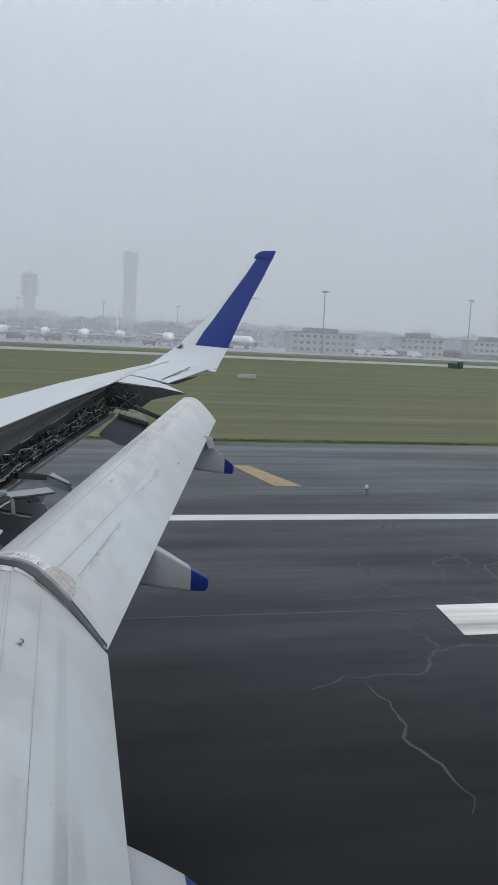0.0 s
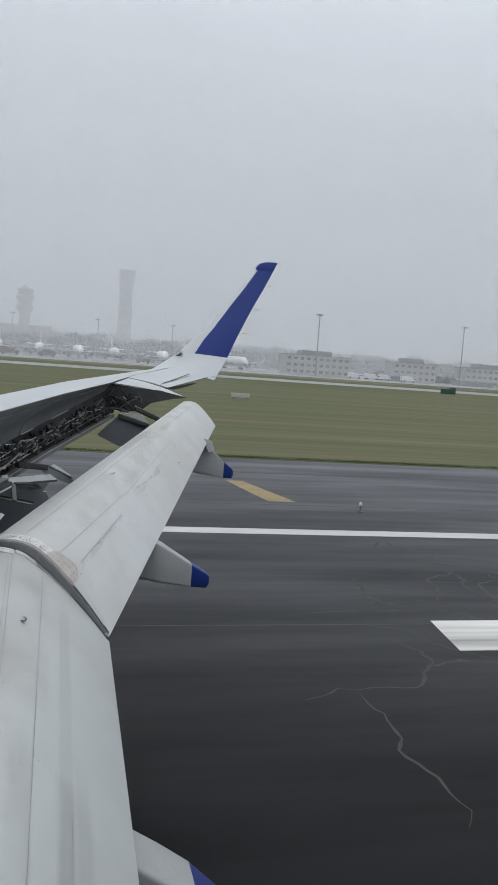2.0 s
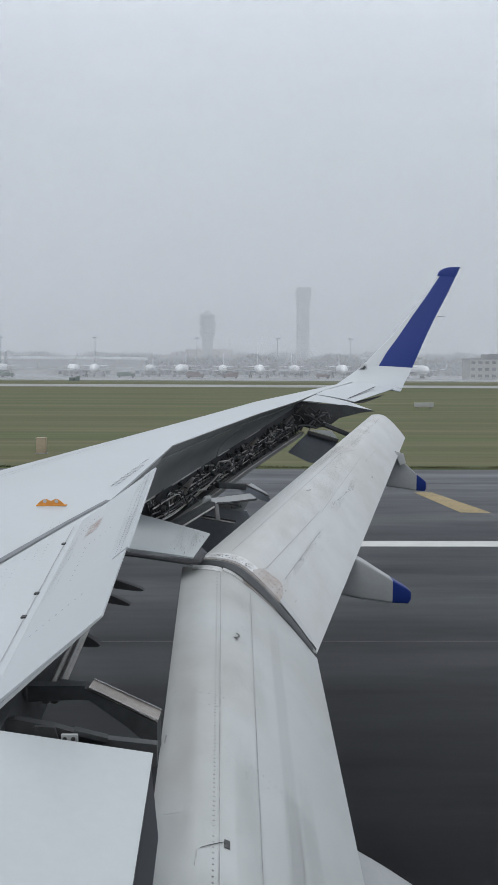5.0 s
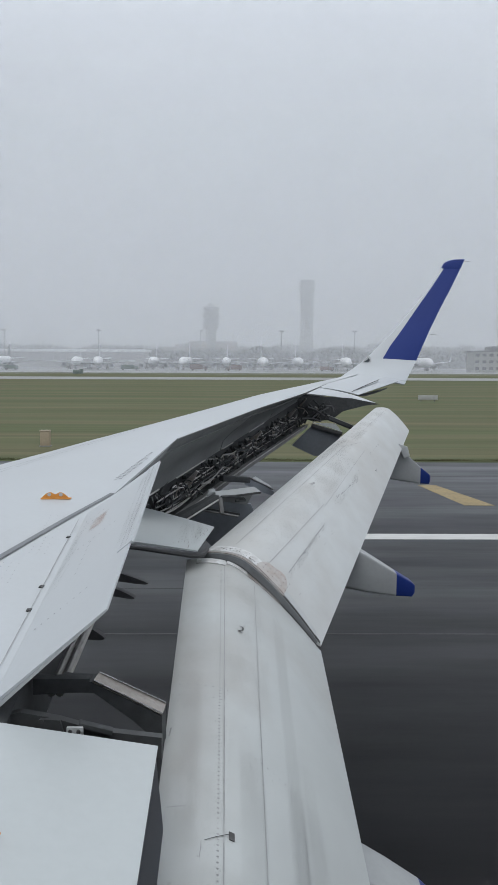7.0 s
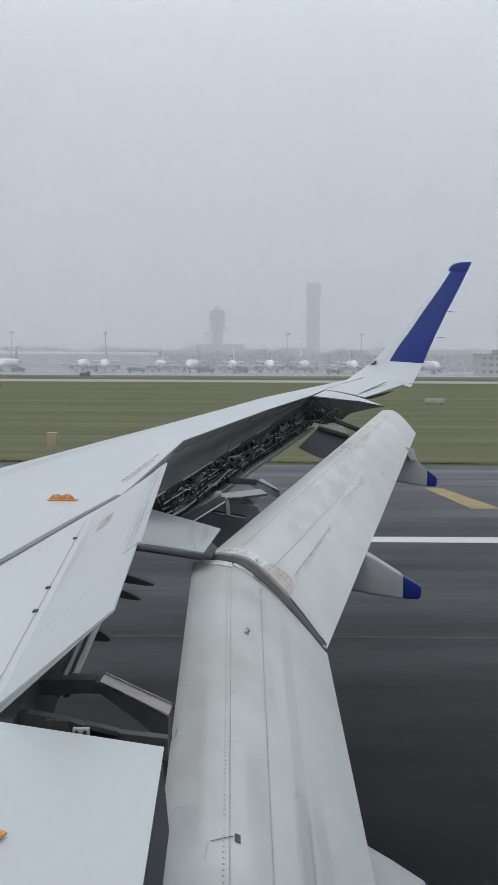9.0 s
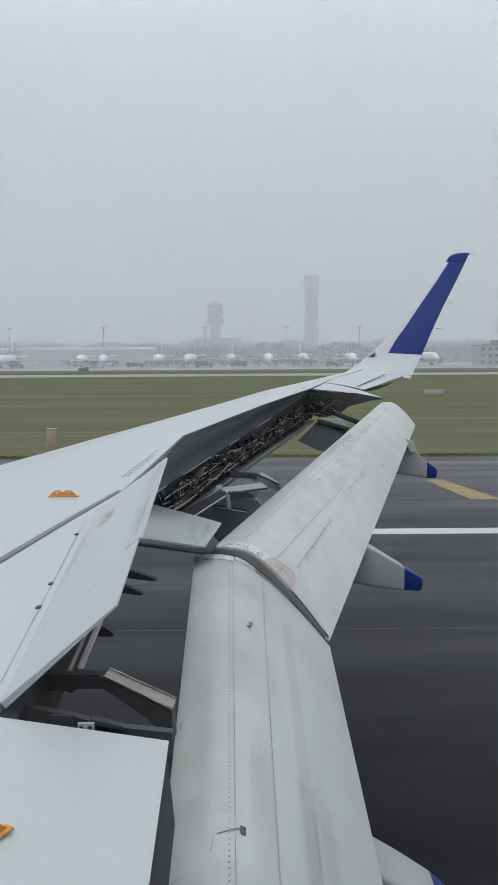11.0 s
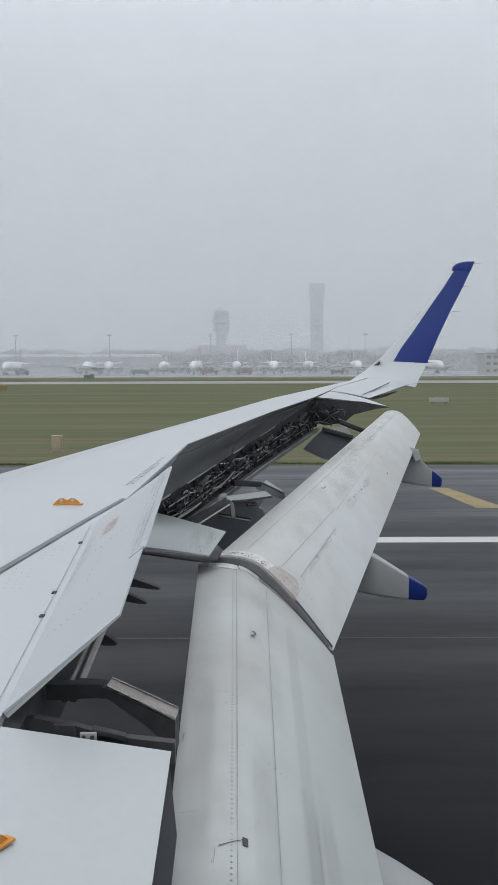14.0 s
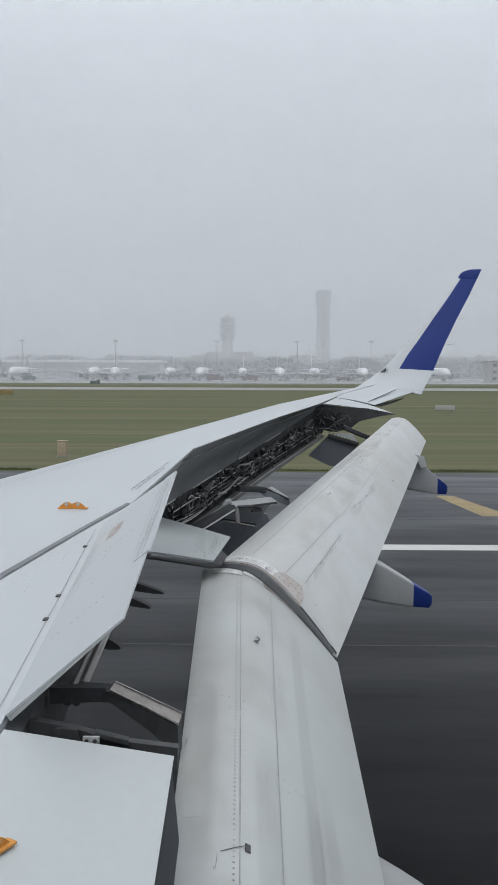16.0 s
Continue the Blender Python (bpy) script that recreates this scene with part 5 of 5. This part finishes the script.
# ---- flap track fairings with blue tips ----
def fairing(y, rows, half, cap_at, label):
    """rows: aft position, top, bottom, share of the half width."""
    def ring(x, zt, zb, w):
        out = []
        for k in range(20):
            a = k * math.tau / 20
            c, s = math.cos(a), math.sin(a)
            out.append(Vector((x, y + w * half * 0.85 * math.copysign(abs(c) ** 0.14, c), (zt + zb) / 2 + (zt - zb) / 2 * math.copysign(abs(s) ** 0.16, s))))
        return out
    bm = bmesh.new()
    loft(bm, [ring(*r) for r in rows[:cap_at + 1]])
    ob = wing_part("flap_fairing", bm, BELLY, label)
    bm = bmesh.new()
    loft(bm, [ring(*r) for r in rows[cap_at:]])
    part("tip_cap", bm, BLUE, ob, "dark blue tip")
    return ob


fairing(6.30, ((-0.26, -1.06, -1.30, 0.7), (-0.20, -1.05, -1.42, 0.9), (0.2, -1.25, -1.72, 1.0), (0.86, -1.41, -1.755, 1.0), (1.0, -1.485, -1.785, 0.95), (1.235, -1.635, -1.815, 0.85), (1.36, -1.71, -1.825, 0.72), (1.385, -1.735, -1.80, 0.5)), 0.105, 5, "grey flap track fairing with a dark blue tip")
fairing(10.05, ((1.30, -0.95, -1.10, 0.7), (1.36, -0.92, -1.2, 0.9), (1.5, -0.95, -1.30, 1.0), (1.88, -0.98, -1.435, 1.0), (2.06, -1.11, -1.46, 0.95), (2.24, -1.28, -1.485, 0.85), (2.35, -1.365, -1.49, 0.72), (2.37, -1.39, -1.46, 0.5)), 0.10, 5, "grey flap track fairing with a dark blue tip")
fairing(2.99, ((0.02, -1.82, -1.95, 0.6), (0.2, -1.83, -2.10, 1.0), (0.40, -1.865, -2.20, 1.0), (0.47, -1.905, -2.22, 1.0), (0.60, -1.985, -2.25, 1.0), (0.735, -2.075, -2.28, 0.97), (0.86, -2.185, -2.29, 0.85), (0.88, -2.205, -2.27, 0.6)), 0.165, 5, "pale flap track fairing with a dark blue tip")
bm = bmesh.new()
loft(bm, [[Vector((x, 9.93 + q, z)) for x, z in ((1.93, -0.98), (2.06, -1.02), (2.09, -1.13), (2.02, -1.16))] for q in (-0.02, 0.02)])
wing_part("link_tab", bm, FAIRING, smooth=0)

# ---- flap tracks and links seen through the gap ----
bm = bmesh.new()
loft(bm, [[Vector((x, y + w, z)) for z, w in ((zt, -h), (zt, h), (zb, h), (zb, -h))] for x, y, zt, zb, h in ((-0.68, 2.66, -1.055, -1.11, 0.02), (-0.50, 2.71, -1.075, -1.122, 0.02))])
wing_part("flap_link", bm, DARK, "dark metal flap drive link", smooth=20)
bm = bmesh.new()
loft(bm, [[Vector((x, y0, zt)), Vector((x + 0.008, y1, zt + 0.004)), Vector((x + 0.008, y1, zb)), Vector((x, y0, zb))] for x, y0, y1, zt, zb in ((-0.60, 2.675, 2.73, -1.07, -1.115), (-0.486, 2.69, 2.75, -1.087, -1.125), (-0.36, 2.715, 2.78, -1.166, -1.232), (-0.26, 2.74, 2.81, -1.228, -1.34))])
wing_part("flap_link", bm, DARK, "dark tapered flap drive arm", smooth=20)
slab("link_cover", ((-0.488, 2.686, -1.081), (-0.479, 2.752, -1.077), (-0.252, 2.815, -1.216), (-0.258, 2.736, -1.222)), 0.006, BRUSHED, "bare brushed metal top of the flap arm")
for a, b in (((-0.486, 2.688, -1.079), (-0.258, 2.738, -1.219)), ((-0.478, 2.753, -1.075), (-0.252, 2.816, -1.213))):
    bm = bmesh.new()
    beam(bm, a, b, 0.006, 0.006, 0.002)
    wing_part("cover_edge", bm, CHROME, "bright worn edge of the flap arm")
bm = bmesh.new()
beam(bm, (-0.48, 2.46, -1.145), (-0.30, 2.48, -1.205), 0.012, 0.018, 0.003)
wing_part("panel_beam", bm, DARK)
bm = bmesh.new()
box(bm, (-0.655, 2.37, -1.15), (-0.55, 2.41, -1.128), 0.004)
wing_part("panel_bracket", bm, UNDER)
bm = bmesh.new()
for q in (-0.63, -0.60):
    tube(bm, [(q, 2.68, -1.12), (q + 0.02, 3.25, -1.02)], 0.016, 8)
wing_part("drive_shaft", bm, STEEL)
bm = bmesh.new()
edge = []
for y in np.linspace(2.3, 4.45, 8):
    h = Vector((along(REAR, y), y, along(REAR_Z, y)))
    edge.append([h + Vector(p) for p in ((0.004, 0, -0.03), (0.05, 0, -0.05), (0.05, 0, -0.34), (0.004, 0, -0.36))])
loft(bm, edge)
wing_part("rear_spar", bm, DARK, "dark rear spar")
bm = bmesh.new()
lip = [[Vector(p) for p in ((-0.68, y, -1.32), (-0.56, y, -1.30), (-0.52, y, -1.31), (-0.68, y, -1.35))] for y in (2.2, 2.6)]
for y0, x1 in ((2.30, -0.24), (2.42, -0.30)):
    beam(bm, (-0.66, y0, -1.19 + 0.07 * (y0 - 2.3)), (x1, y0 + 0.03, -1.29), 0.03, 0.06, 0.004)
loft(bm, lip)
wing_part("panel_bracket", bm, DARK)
bm = bmesh.new()
loft(bm, [[Vector((x, 2.39 + w, z)) for x, z in ((-0.74, -1.083), (-0.657, -1.060), (-0.537, -1.083), (-0.417, -1.119), (-0.227, -1.141), (-0.227, -1.21), (-0.74, -1.16))] for w in (0.0, 0.03)])
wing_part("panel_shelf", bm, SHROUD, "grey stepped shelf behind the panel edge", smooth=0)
bm = bmesh.new()
loft(bm, [[Vector((x, 2.372 + w, z)) for x, z in ((-0.592, -1.074), (-0.532, -1.078), (-0.519, -1.124), (-0.593, -1.116))] for w in (0.0, 0.012)])
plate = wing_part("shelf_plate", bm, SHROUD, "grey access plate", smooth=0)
bm = bmesh.new()
tube(bm, [(-0.588, 2.368, -1.082), (-0.588, 2.376, -1.082)], 0.009, 10)
part("bolt", bm, INK, plate)
bracket = empty("angle_bracket", "pale metal angle bracket with two bolts", "")
bracket.parent = plane
bracket.location = UP
bm = bmesh.new()
box(bm, (-0.507, 2.345, -1.122), (-0.457, 2.357, -1.088), 0.003)
part("bracket_plate", bm, FAIRING, bracket)
for x in (-0.495, -0.470):
    bm = bmesh.new()
    tube(bm, [(x, 2.340, -1.100), (x, 2.347, -1.100)], 0.0065, 8)
    part("bolt", bm, INK, bracket)
bm = bmesh.new()
beam(bm, (-0.475, 2.375, -1.088), (-0.375, 2.385, -1.118), 0.03, 0.016, 0.003)
wing_part("shelf_arm", bm, DARK)
for y, z, l, x0, h in ((4.18, -1.10, 0.17, -0.68, 0.026), (4.02, -1.13, 0.13, -0.68, 0.026), (3.52, -1.165, 0.12, -0.735, 0.042)):
    bm = bmesh.new()
    loft(bm, [[Vector((x0 + l * a * 1.25, y + q, z - 0.05 * a + w)) for w in (h * (1 - a) ** 0.6 + 0.002, -h * (1 - a) ** 0.6 - 0.002) for q in ((-0.02, 0.02) if w > 0 else (0.02, -0.02))] for a in (0, 0.35, 0.7, 0.92, 1.0)])
    wing_part("seal_fin", bm, SEAL, "dark pointed seal fin")
for a, b, w in (((1.10, 10.18, -0.68), (1.46, 10.32, -0.83), 0.10),):
    bm = bmesh.new()
    beam(bm, a, b, w, 0.05, 0.01)
    arm = wing_part("flap_track", bm, DARK, "grey flap track arm")
    bm = bmesh.new()
    beam(bm, Vector(a) + Vector((0, -w * 0.3, 0.028)), Vector(b) + Vector((0, -w * 0.3, 0.028)), 0.02, 0.012)
    part("track_rail", bm, STEEL, arm)
bm = bmesh.new()
beam(bm, (-0.43, 5.29, -1.045), (-0.155, 5.65, -0.945), 0.06, 0.05, 0.006)
wing_part("track_beam", bm, DARK, "dark metal track beam")
bm = bmesh.new()
tube(bm, [(-0.39, 5.27, -1.06), (-0.14, 5.62, -0.955)], 0.007, 8)
wing_part("track_rail", bm, STEEL, "bright metal rail")
bm = bmesh.new()
loft(bm, [[Vector((x, y + w, z)) for x, y, z in ((-0.395, 5.90, -1.142), (-0.171, 5.90, -0.993), (0.091, 5.90, -1.033), (0.170, 5.90, -1.209), (-0.172, 5.90, -1.370))] for w in (0.0, 0.03)])
wing_part("track_housing", bm, HOUSING, "blue-grey wall of the flap track housing", smooth=0)
slab("housing_lip", ((-0.189, 5.74, -0.916), (0.112, 5.80, -0.888), (0.163, 5.80, -0.925), (-0.160, 5.72, -0.952)), 0.012, FAIRING, "pale grey upper lip of the track housing")
bm = bmesh.new()
beam(bm, (-0.160, 5.715, -0.958), (0.160, 5.795, -0.930), 0.008, 0.014)
wing_part("lip_edge", bm, SEAL)
bm = bmesh.new()
loft(bm, [[Vector((x, y + w, z)) for x, y, z in ((-0.16, 5.80, -0.955), (0.12, 5.86, -0.93), (0.06, 5.88, -1.035), (-0.14, 5.82, -0.995))] for w in (0.0, 0.015)])
wing_part("housing_plate", bm, UNDER, "grey side plate of the track housing", smooth=0)
bm = bmesh.new()
tube(bm, [(-0.215, 5.72, -0.945), (-0.20, 5.72, -0.915), (-0.17, 5.73, -0.912)], 0.022, 10)
wing_part("track_stop", bm, FAIRING, "pale rounded end stop of the flap track")
bm = bmesh.new()
beam(bm, (-0.255, 5.80, -1.045), (0.01, 5.80, -1.090), 0.02, 0.012)
wing_part("housing_strut", bm, DARK)
bm = bmesh.new()
beam(bm, (-0.13, 5.66, -0.945), (-0.115, 5.62, -1.05), 0.03, 0.02, 0.003)
tube(bm, [(-0.235, 5.62, -1.03), (0.0, 5.64, -1.075)], 0.008, 6)
wing_part("housing_strut", bm, BEAM)
bm = bmesh.new()
tube(bm, [(-0.12, 5.66, -0.94), (-0.05, 5.72, -0.945), (0.03, 5.80, -0.97), (0.05, 5.82, -0.99), (-0.02, 5.76, -0.985)], 0.010, 8)
wing_part("hose", bm, DARK)
bm = bmesh.new()
beam(bm, (-0.14, 6.48, -0.925), (0.08, 6.61, -0.955), 0.07, 0.045, 0.006)
wing_part("flap_track", bm, DARK, "dark flap track arm")
bm = bmesh.new()
loft(bm, [[Vector(c) + Vector((0, w, h)) for w, h in ((-d, d * 0.6), (d, d * 0.6), (d, -d * 0.7), (-d, -d * 0.7))] for c, d in (((0.05, 6.60, -0.955), 0.045), ((0.20, 6.79, -1.045), 0.05), ((0.30, 6.92, -1.115), 0.03))])
wing_part("track_fork", bm, HOUSING, "dark tapered track fork", smooth=20)
slab("fork_plate", ((0.098, 6.80, -0.975), (0.140, 6.86, -0.960), (0.282, 6.96, -1.062), (0.240, 6.88, -1.082)), 0.008, FAIRING, "pale metal plate on the track fork")
bm = bmesh.new()
beam(bm, (0.08, 6.60, -0.932), (0.29, 6.88, -1.075), 0.025, 0.008)
wing_part("track_rail", bm, STEEL)

bm = bmesh.new()
loft(bm, [[Vector((x, y + w, z)) for x, y, z in ((0.653, 10.0, -1.016), (0.880, 10.0, -0.786), (1.256, 10.0, -0.883), (1.10, 10.0, -1.15), (0.911, 10.0, -1.142))] for w in (0.0, 0.06)])
wing_part("track_housing", bm, HOUSING, "blue-grey wall of the flap track housing", smooth=0)
bm = bmesh.new()
loft(bm, [[Vector((x, 11.1 + w, z)) for x, z in ((0.78, -0.425), (1.203, -0.462), (1.525, -0.480), (1.910, -0.560), (1.719, -0.580), (1.413, -0.657), (1.268, -0.772), (1.02, -0.80), (0.80, -0.74))] for w in (0.0, 0.03)])
wing_part("end_rib", bm, DARK, "dark rib under the end panel", smooth=0)
bm = bmesh.new()
beam(bm, (0.885, 9.97, -0.762), (1.262, 9.97, -0.868), 0.05, 0.045, 0.006)
wing_part("housing_lip", bm, SEAL, "dark upper lip of the track housing")
bm = bmesh.new()
loft(bm, [[Vector((x, 10.12 + w, z)) for x, z in ((0.917, -0.745), (1.197, -0.755), (1.282, -0.857), (1.113, -0.801))] for w in (0.0, 0.02)])
wing_part("housing_plate", bm, FAIRING, "pale plate above the track housing", smooth=0)
for a, b, r in (((0.86, 10.35, -0.56), (1.12, 10.75, -0.70), 0.013), ((0.95, 10.6, -0.72), (1.20, 10.95, -0.60), 0.011), ((0.78, 10.2, -0.70), (1.06, 10.6, -0.76), 0.012)):
    bm = bmesh.new()
    tube(bm, [a, Vector(a).lerp(Vector(b), 0.5) + Z * 0.02, b], r, 8)
    wing_part("bay_strut", bm, SEAL, "dark strut at the end of the spoiler bay")
rnd = random.Random(77)
for k in range(26):
    c = Vector((rnd.uniform(0.80, 1.22), rnd.uniform(10.75, 11.06), rnd.uniform(-0.76, -0.50)))
    q = Vector((rnd.uniform(-0.06, 0.08), rnd.uniform(-0.05, 0.05), rnd.uniform(-0.08, 0.08)))
    bm = bmesh.new()
    tube(bm, [c - q, c + Vector((0.02, 0, 0.02)), c + q], rnd.choice((0.006, 0.008, 0.012)), 7)
    wing_part("hose", bm, (DARK, SEAL, DARK, GRIME, DARK)[k % 5])

# ---- wing beyond the flap: fixed panel, aileron, winglet ----
slab("trailing_panel", ((0.76, 11.06, -0.405), (1.06, 11.85, -0.352), (1.67, 11.60, -0.470), (1.87, 11.16, -0.545)), 0.010, WHITE, "white fixed panel beside the flap end", UNDER, bulge=0.016)
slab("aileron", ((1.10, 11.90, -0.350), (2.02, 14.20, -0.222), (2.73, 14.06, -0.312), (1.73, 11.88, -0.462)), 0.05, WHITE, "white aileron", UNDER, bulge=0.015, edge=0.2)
slab("trailing_panel", ((2.02, 14.22, -0.222), (2.12, 14.60, -0.198), (2.985, 14.64, -0.33), (2.84, 14.10, -0.365)), 0.04, WHITE, "white tip trailing panel", UNDER, bulge=0.01)
bm = bmesh.new()
rows = []
for u in np.linspace(0, 1, 8):
    c = Vector((1.62, 11.93, -0.449)).lerp(Vector((2.32, 13.6, -0.297)), u)
    rows.append([c + Vector((q, 0, 0.022 - 0.05 * q)) for q in (-0.014, 0.014)])
loft(bm, rows, caps=False, closed=False)
wing_part("aileron_gap", bm, DARK, "dark gap line at the aileron")

# added wedge: shade under the aileron's back edge, drawn as dark colour
bm = bmesh.new()
loft(bm, [[Vector((x, y, a)), Vector((x + 0.03, y, a - 0.004)), Vector((x + 0.03, y, b)), Vector((x, y, b))] for x, y, a, b in ((1.66, 11.95, -0.470, -0.478), (1.87, 12.35, -0.464, -0.505), (2.13, 12.9, -0.440, -0.472), (2.40, 13.4, -0.408, -0.414))])
wing_part("aileron_shade_wedge", bm, DARK, "dark wedge painting the shade below the aileron", smooth=0)

STATIONS = (((1.58, 14.6, -0.365), (2.98, 14.62, -0.32), 0.10), ((1.86, 14.95, -0.25), (3.09, 14.98, -0.24), 0.085), ((2.12, 15.17, -0.09), (3.23, 15.30, -0.10), 0.07), ((2.36, 15.32, 0.075), (3.34, 15.49, 0.045), 0.06),
            ((2.64, 15.55, 0.33), (3.48, 15.62, 0.32), 0.055), ((2.96, 15.80, 0.61), (3.63, 15.77, 0.60), 0.05), ((3.36, 16.03, 1.06), (3.88, 16.00, 1.04), 0.05), ((3.76, 16.28, 1.51), (4.15, 16.25, 1.47), 0.05),
            ((4.035, 16.45, 1.868), (4.378, 16.46, 1.865), 0.05))
BLUE_FROM = (0, 0, 0, 0.32, 0.26, 0.21, 0.15, 0.08, 0.04)


def winglet_side(i, a, b, n=8):
    lead, trail, t = (Vector(STATIONS[i][0]), Vector(STATIONS[i][1]), STATIONS[i][2])
    lo, hi = STATIONS[max(i - 1, 0)], STATIONS[min(i + 1, len(STATIONS) - 1)]
    span = (Vector(hi[0]) + Vector(hi[1]) - Vector(lo[0]) - Vector(lo[1])).normalized()
    ch = trail - lead
    nrm = ch.cross(span).normalized()
    ss = [a + (b - a) * (k / n) for k in range(n + 1)]
    up = [lead + ch * s + nrm * (t * 0.95 * foil(s) + 0.003) * ch.length * 0.9 for s in ss]
    dn = [lead + ch * s - nrm * (t * 0.95 * foil(s) + 0.003) * ch.length * 0.9 for s in ss]
    return up + dn[::-1]


winglet = empty("winglet", "tall winglet, white in front and dark blue behind", "")
winglet.parent = plane
winglet.location = UP
bm = bmesh.new()
loft(bm, [winglet_side(i, 0, 1, 12) for i in range(0, 4)])
part("winglet_root", bm, WHITE, winglet, "white curved winglet root")
bm = bmesh.new()
loft(bm, [winglet_side(i, 0, BLUE_FROM[i]) for i in range(3, 9)])
part("leading_edge", bm, WHITE, winglet, "white leading edge")
bm = bmesh.new()
loft(bm, [winglet_side(i, BLUE_FROM[i], 1) for i in range(3, 9)])
part("blue_panel", bm, BLUE, winglet, "dark blue winglet panel")
bm = bmesh.new()
tipset = []
for lead, trail in (((4.045, 16.45, 1.868), (4.380, 16.46, 1.866)), ((3.995, 16.45, 1.885), (4.40, 16.47, 1.90)), ((4.05, 16.48, 1.975), (4.435, 16.50, 1.975)), ((4.14, 16.51, 2.03), (4.465, 16.53, 2.03)), ((4.26, 16.535, 2.06), (4.487, 16.55, 2.068))):
    lead, trail = Vector(lead), Vector(trail)
    ch = trail - lead
    nrm = ch.cross(Vector((0.42, 0.2, 0.88))).normalized()
    ss = [k / 8 for k in range(9)]
    tipset.append([lead + ch * s + nrm * (0.045 * foil(s) + 0.004) * ch.length for s in ss] + [lead + ch * s - nrm * (0.045 * foil(s) + 0.004) * ch.length for s in ss[::-1]])
loft(bm, tipset)
part("tip", bm, BLUE, winglet, "dark blue winglet tip")
bm = bmesh.new()
p = Vector((2.40, 15.27, 0.055))
loft(bm, [[p + Vector((dx, dy, dz)) for dx, dz in ((-0.12, -0.055), (-0.02, -0.065), (0.05, -0.02), (0.04, 0.05), (0.0, 0.075), (-0.05, 0.03))] for dy in (-0.02, 0.02)])
light = part("navigation_light", bm, CHIPPED, winglet, "clear navigation light cover")
bm = bmesh.new()
loft(bm, [[p + Vector((dx, dy, dz)) for dx, dz in ((-0.10, -0.04), (-0.01, -0.045), (0.022, 0.0), (0.0, 0.035), (-0.03, 0.0))] for dy in (-0.03, -0.015)])
part("light_window", bm, GLASS, light, "dark glazed window")
for x, y, z, l in ((4.46, 16.54, 2.03, 0.15), (4.225, 16.36, 1.56, 0.13), (3.98, 16.15, 1.06, 0.13), (3.72, 15.89, 0.55, 0.12), (3.36, 15.52, 0.06, 0.08)):
    bm = bmesh.new()
    tube(bm, [(x - 0.03, y, z), (x + 0.02, y, z), (x + l, y + 0.01, z - 0.005)], [0.007, 0.004, 0.0025], 6)
    part("static_discharger", bm, INK, winglet)

# ---- orange escape-rope brackets ----
def rope_bracket(x, y):
    z = top(x, y)
    bm = bmesh.new()
    outline = []
    for k in range(33):
        u = -1 + 2 * k / 32
        outline.append((0.085 * u, max(0.0, 0.046 * (1 - abs(u) ** 2.4) - 0.020 * math.exp(-(u * 3.6) ** 2))))
    for (a0, b0), (a1, b1) in zip(outline, outline[1:]):
        quad = [(a0, 0), (a1, 0), (a1, b1), (a0, b0)]
        f = [bm.verts.new(Vector((a, -0.004, b))) for a, b in quad]
        g = [bm.verts.new(Vector((a, 0.004, b))) for a, b in quad]
        if b0 + b1 > 1e-6:
            bm.faces.new(f)
            bm.faces.new(g[::-1])
            bm.faces.new((f[3], f[2], g[2], g[3]))
    box(bm, (-0.088, -0.02, -0.006), (0.098, 0.02, 0.002), 0.002)
    bmesh.ops.remove_doubles(bm, verts=bm.verts, dist=1e-5)
    ob = wing_part("rope_bracket", bm, ORANGE, "orange escape rope bracket with two holes")
    ob.location = UP + Vector((x, y, z + 0.004))
    ob.scale = (0.95, 0.95, 0.9)
    bm = bmesh.new()
    for a in (-0.036, 0.036):
        tube(bm, [(a, -0.0055, 0.024), (a, 0.0055, 0.024)], 0.012, 14)
    part("bracket_hole", bm, WHITE, ob)
    return ob


rope_bracket(-1.085, 4.80)
ob = rope_bracket(-0.592, 1.735)
ob.scale = (0.78, 0.78, 0.78)
ob.rotation_euler = (0, 0, radians(60))

# illegible stencilled note near the end of the stripe, drawn as bars
bm = bmesh.new()
rnd = random.Random(31)
for r in range(2):
    for k in range(22 - 6 * r):
        y = 5.36 + 0.046 * k + 0.03 * r
        x = min(-0.815 + 0.030 * r + 0.0065 * k, along(REAR, y) - 0.025)
        m = Matrix.Translation((x, y, top(x, y) + 0.003)) @ Matrix.Rotation(rnd.uniform(-0.5, 0.5), 4, "Z")
        box(bm, (-0.009, -0.003, 0), (0.009, 0.003, 0.001), 0, m)
        if rnd.random() < 0.7:
            box(bm, (-0.0016, 0.003, 0), (0.0016, 0.022, 0.001), 0, m)
tagged(wing_part("note_bars", bm, STRIPE, "rows of small grey stencilled bars", smooth=0), kind="stuff")

# ---- main gear under the wing ----
gear = empty("main_gear", "main landing gear leg with two wheels", "")
gear.parent = plane
bm = bmesh.new()
tube(bm, [(-1.2, 2.05, 0.6), (-1.2, 2.05, 2.9)], [0.13, 0.17], 14)
part("leg", bm, STEEL, gear)
for q in (1.62, 2.48):
    bm = bmesh.new()
    tube(bm, [(-1.2, q - 0.19, 0.585), (-1.2, q - 0.14, 0.585), (-1.2, q + 0.14, 0.585), (-1.2, q + 0.19, 0.585)], [0.5, 0.585, 0.585, 0.5], 28)
    part("wheel", bm, TYRE, gear)
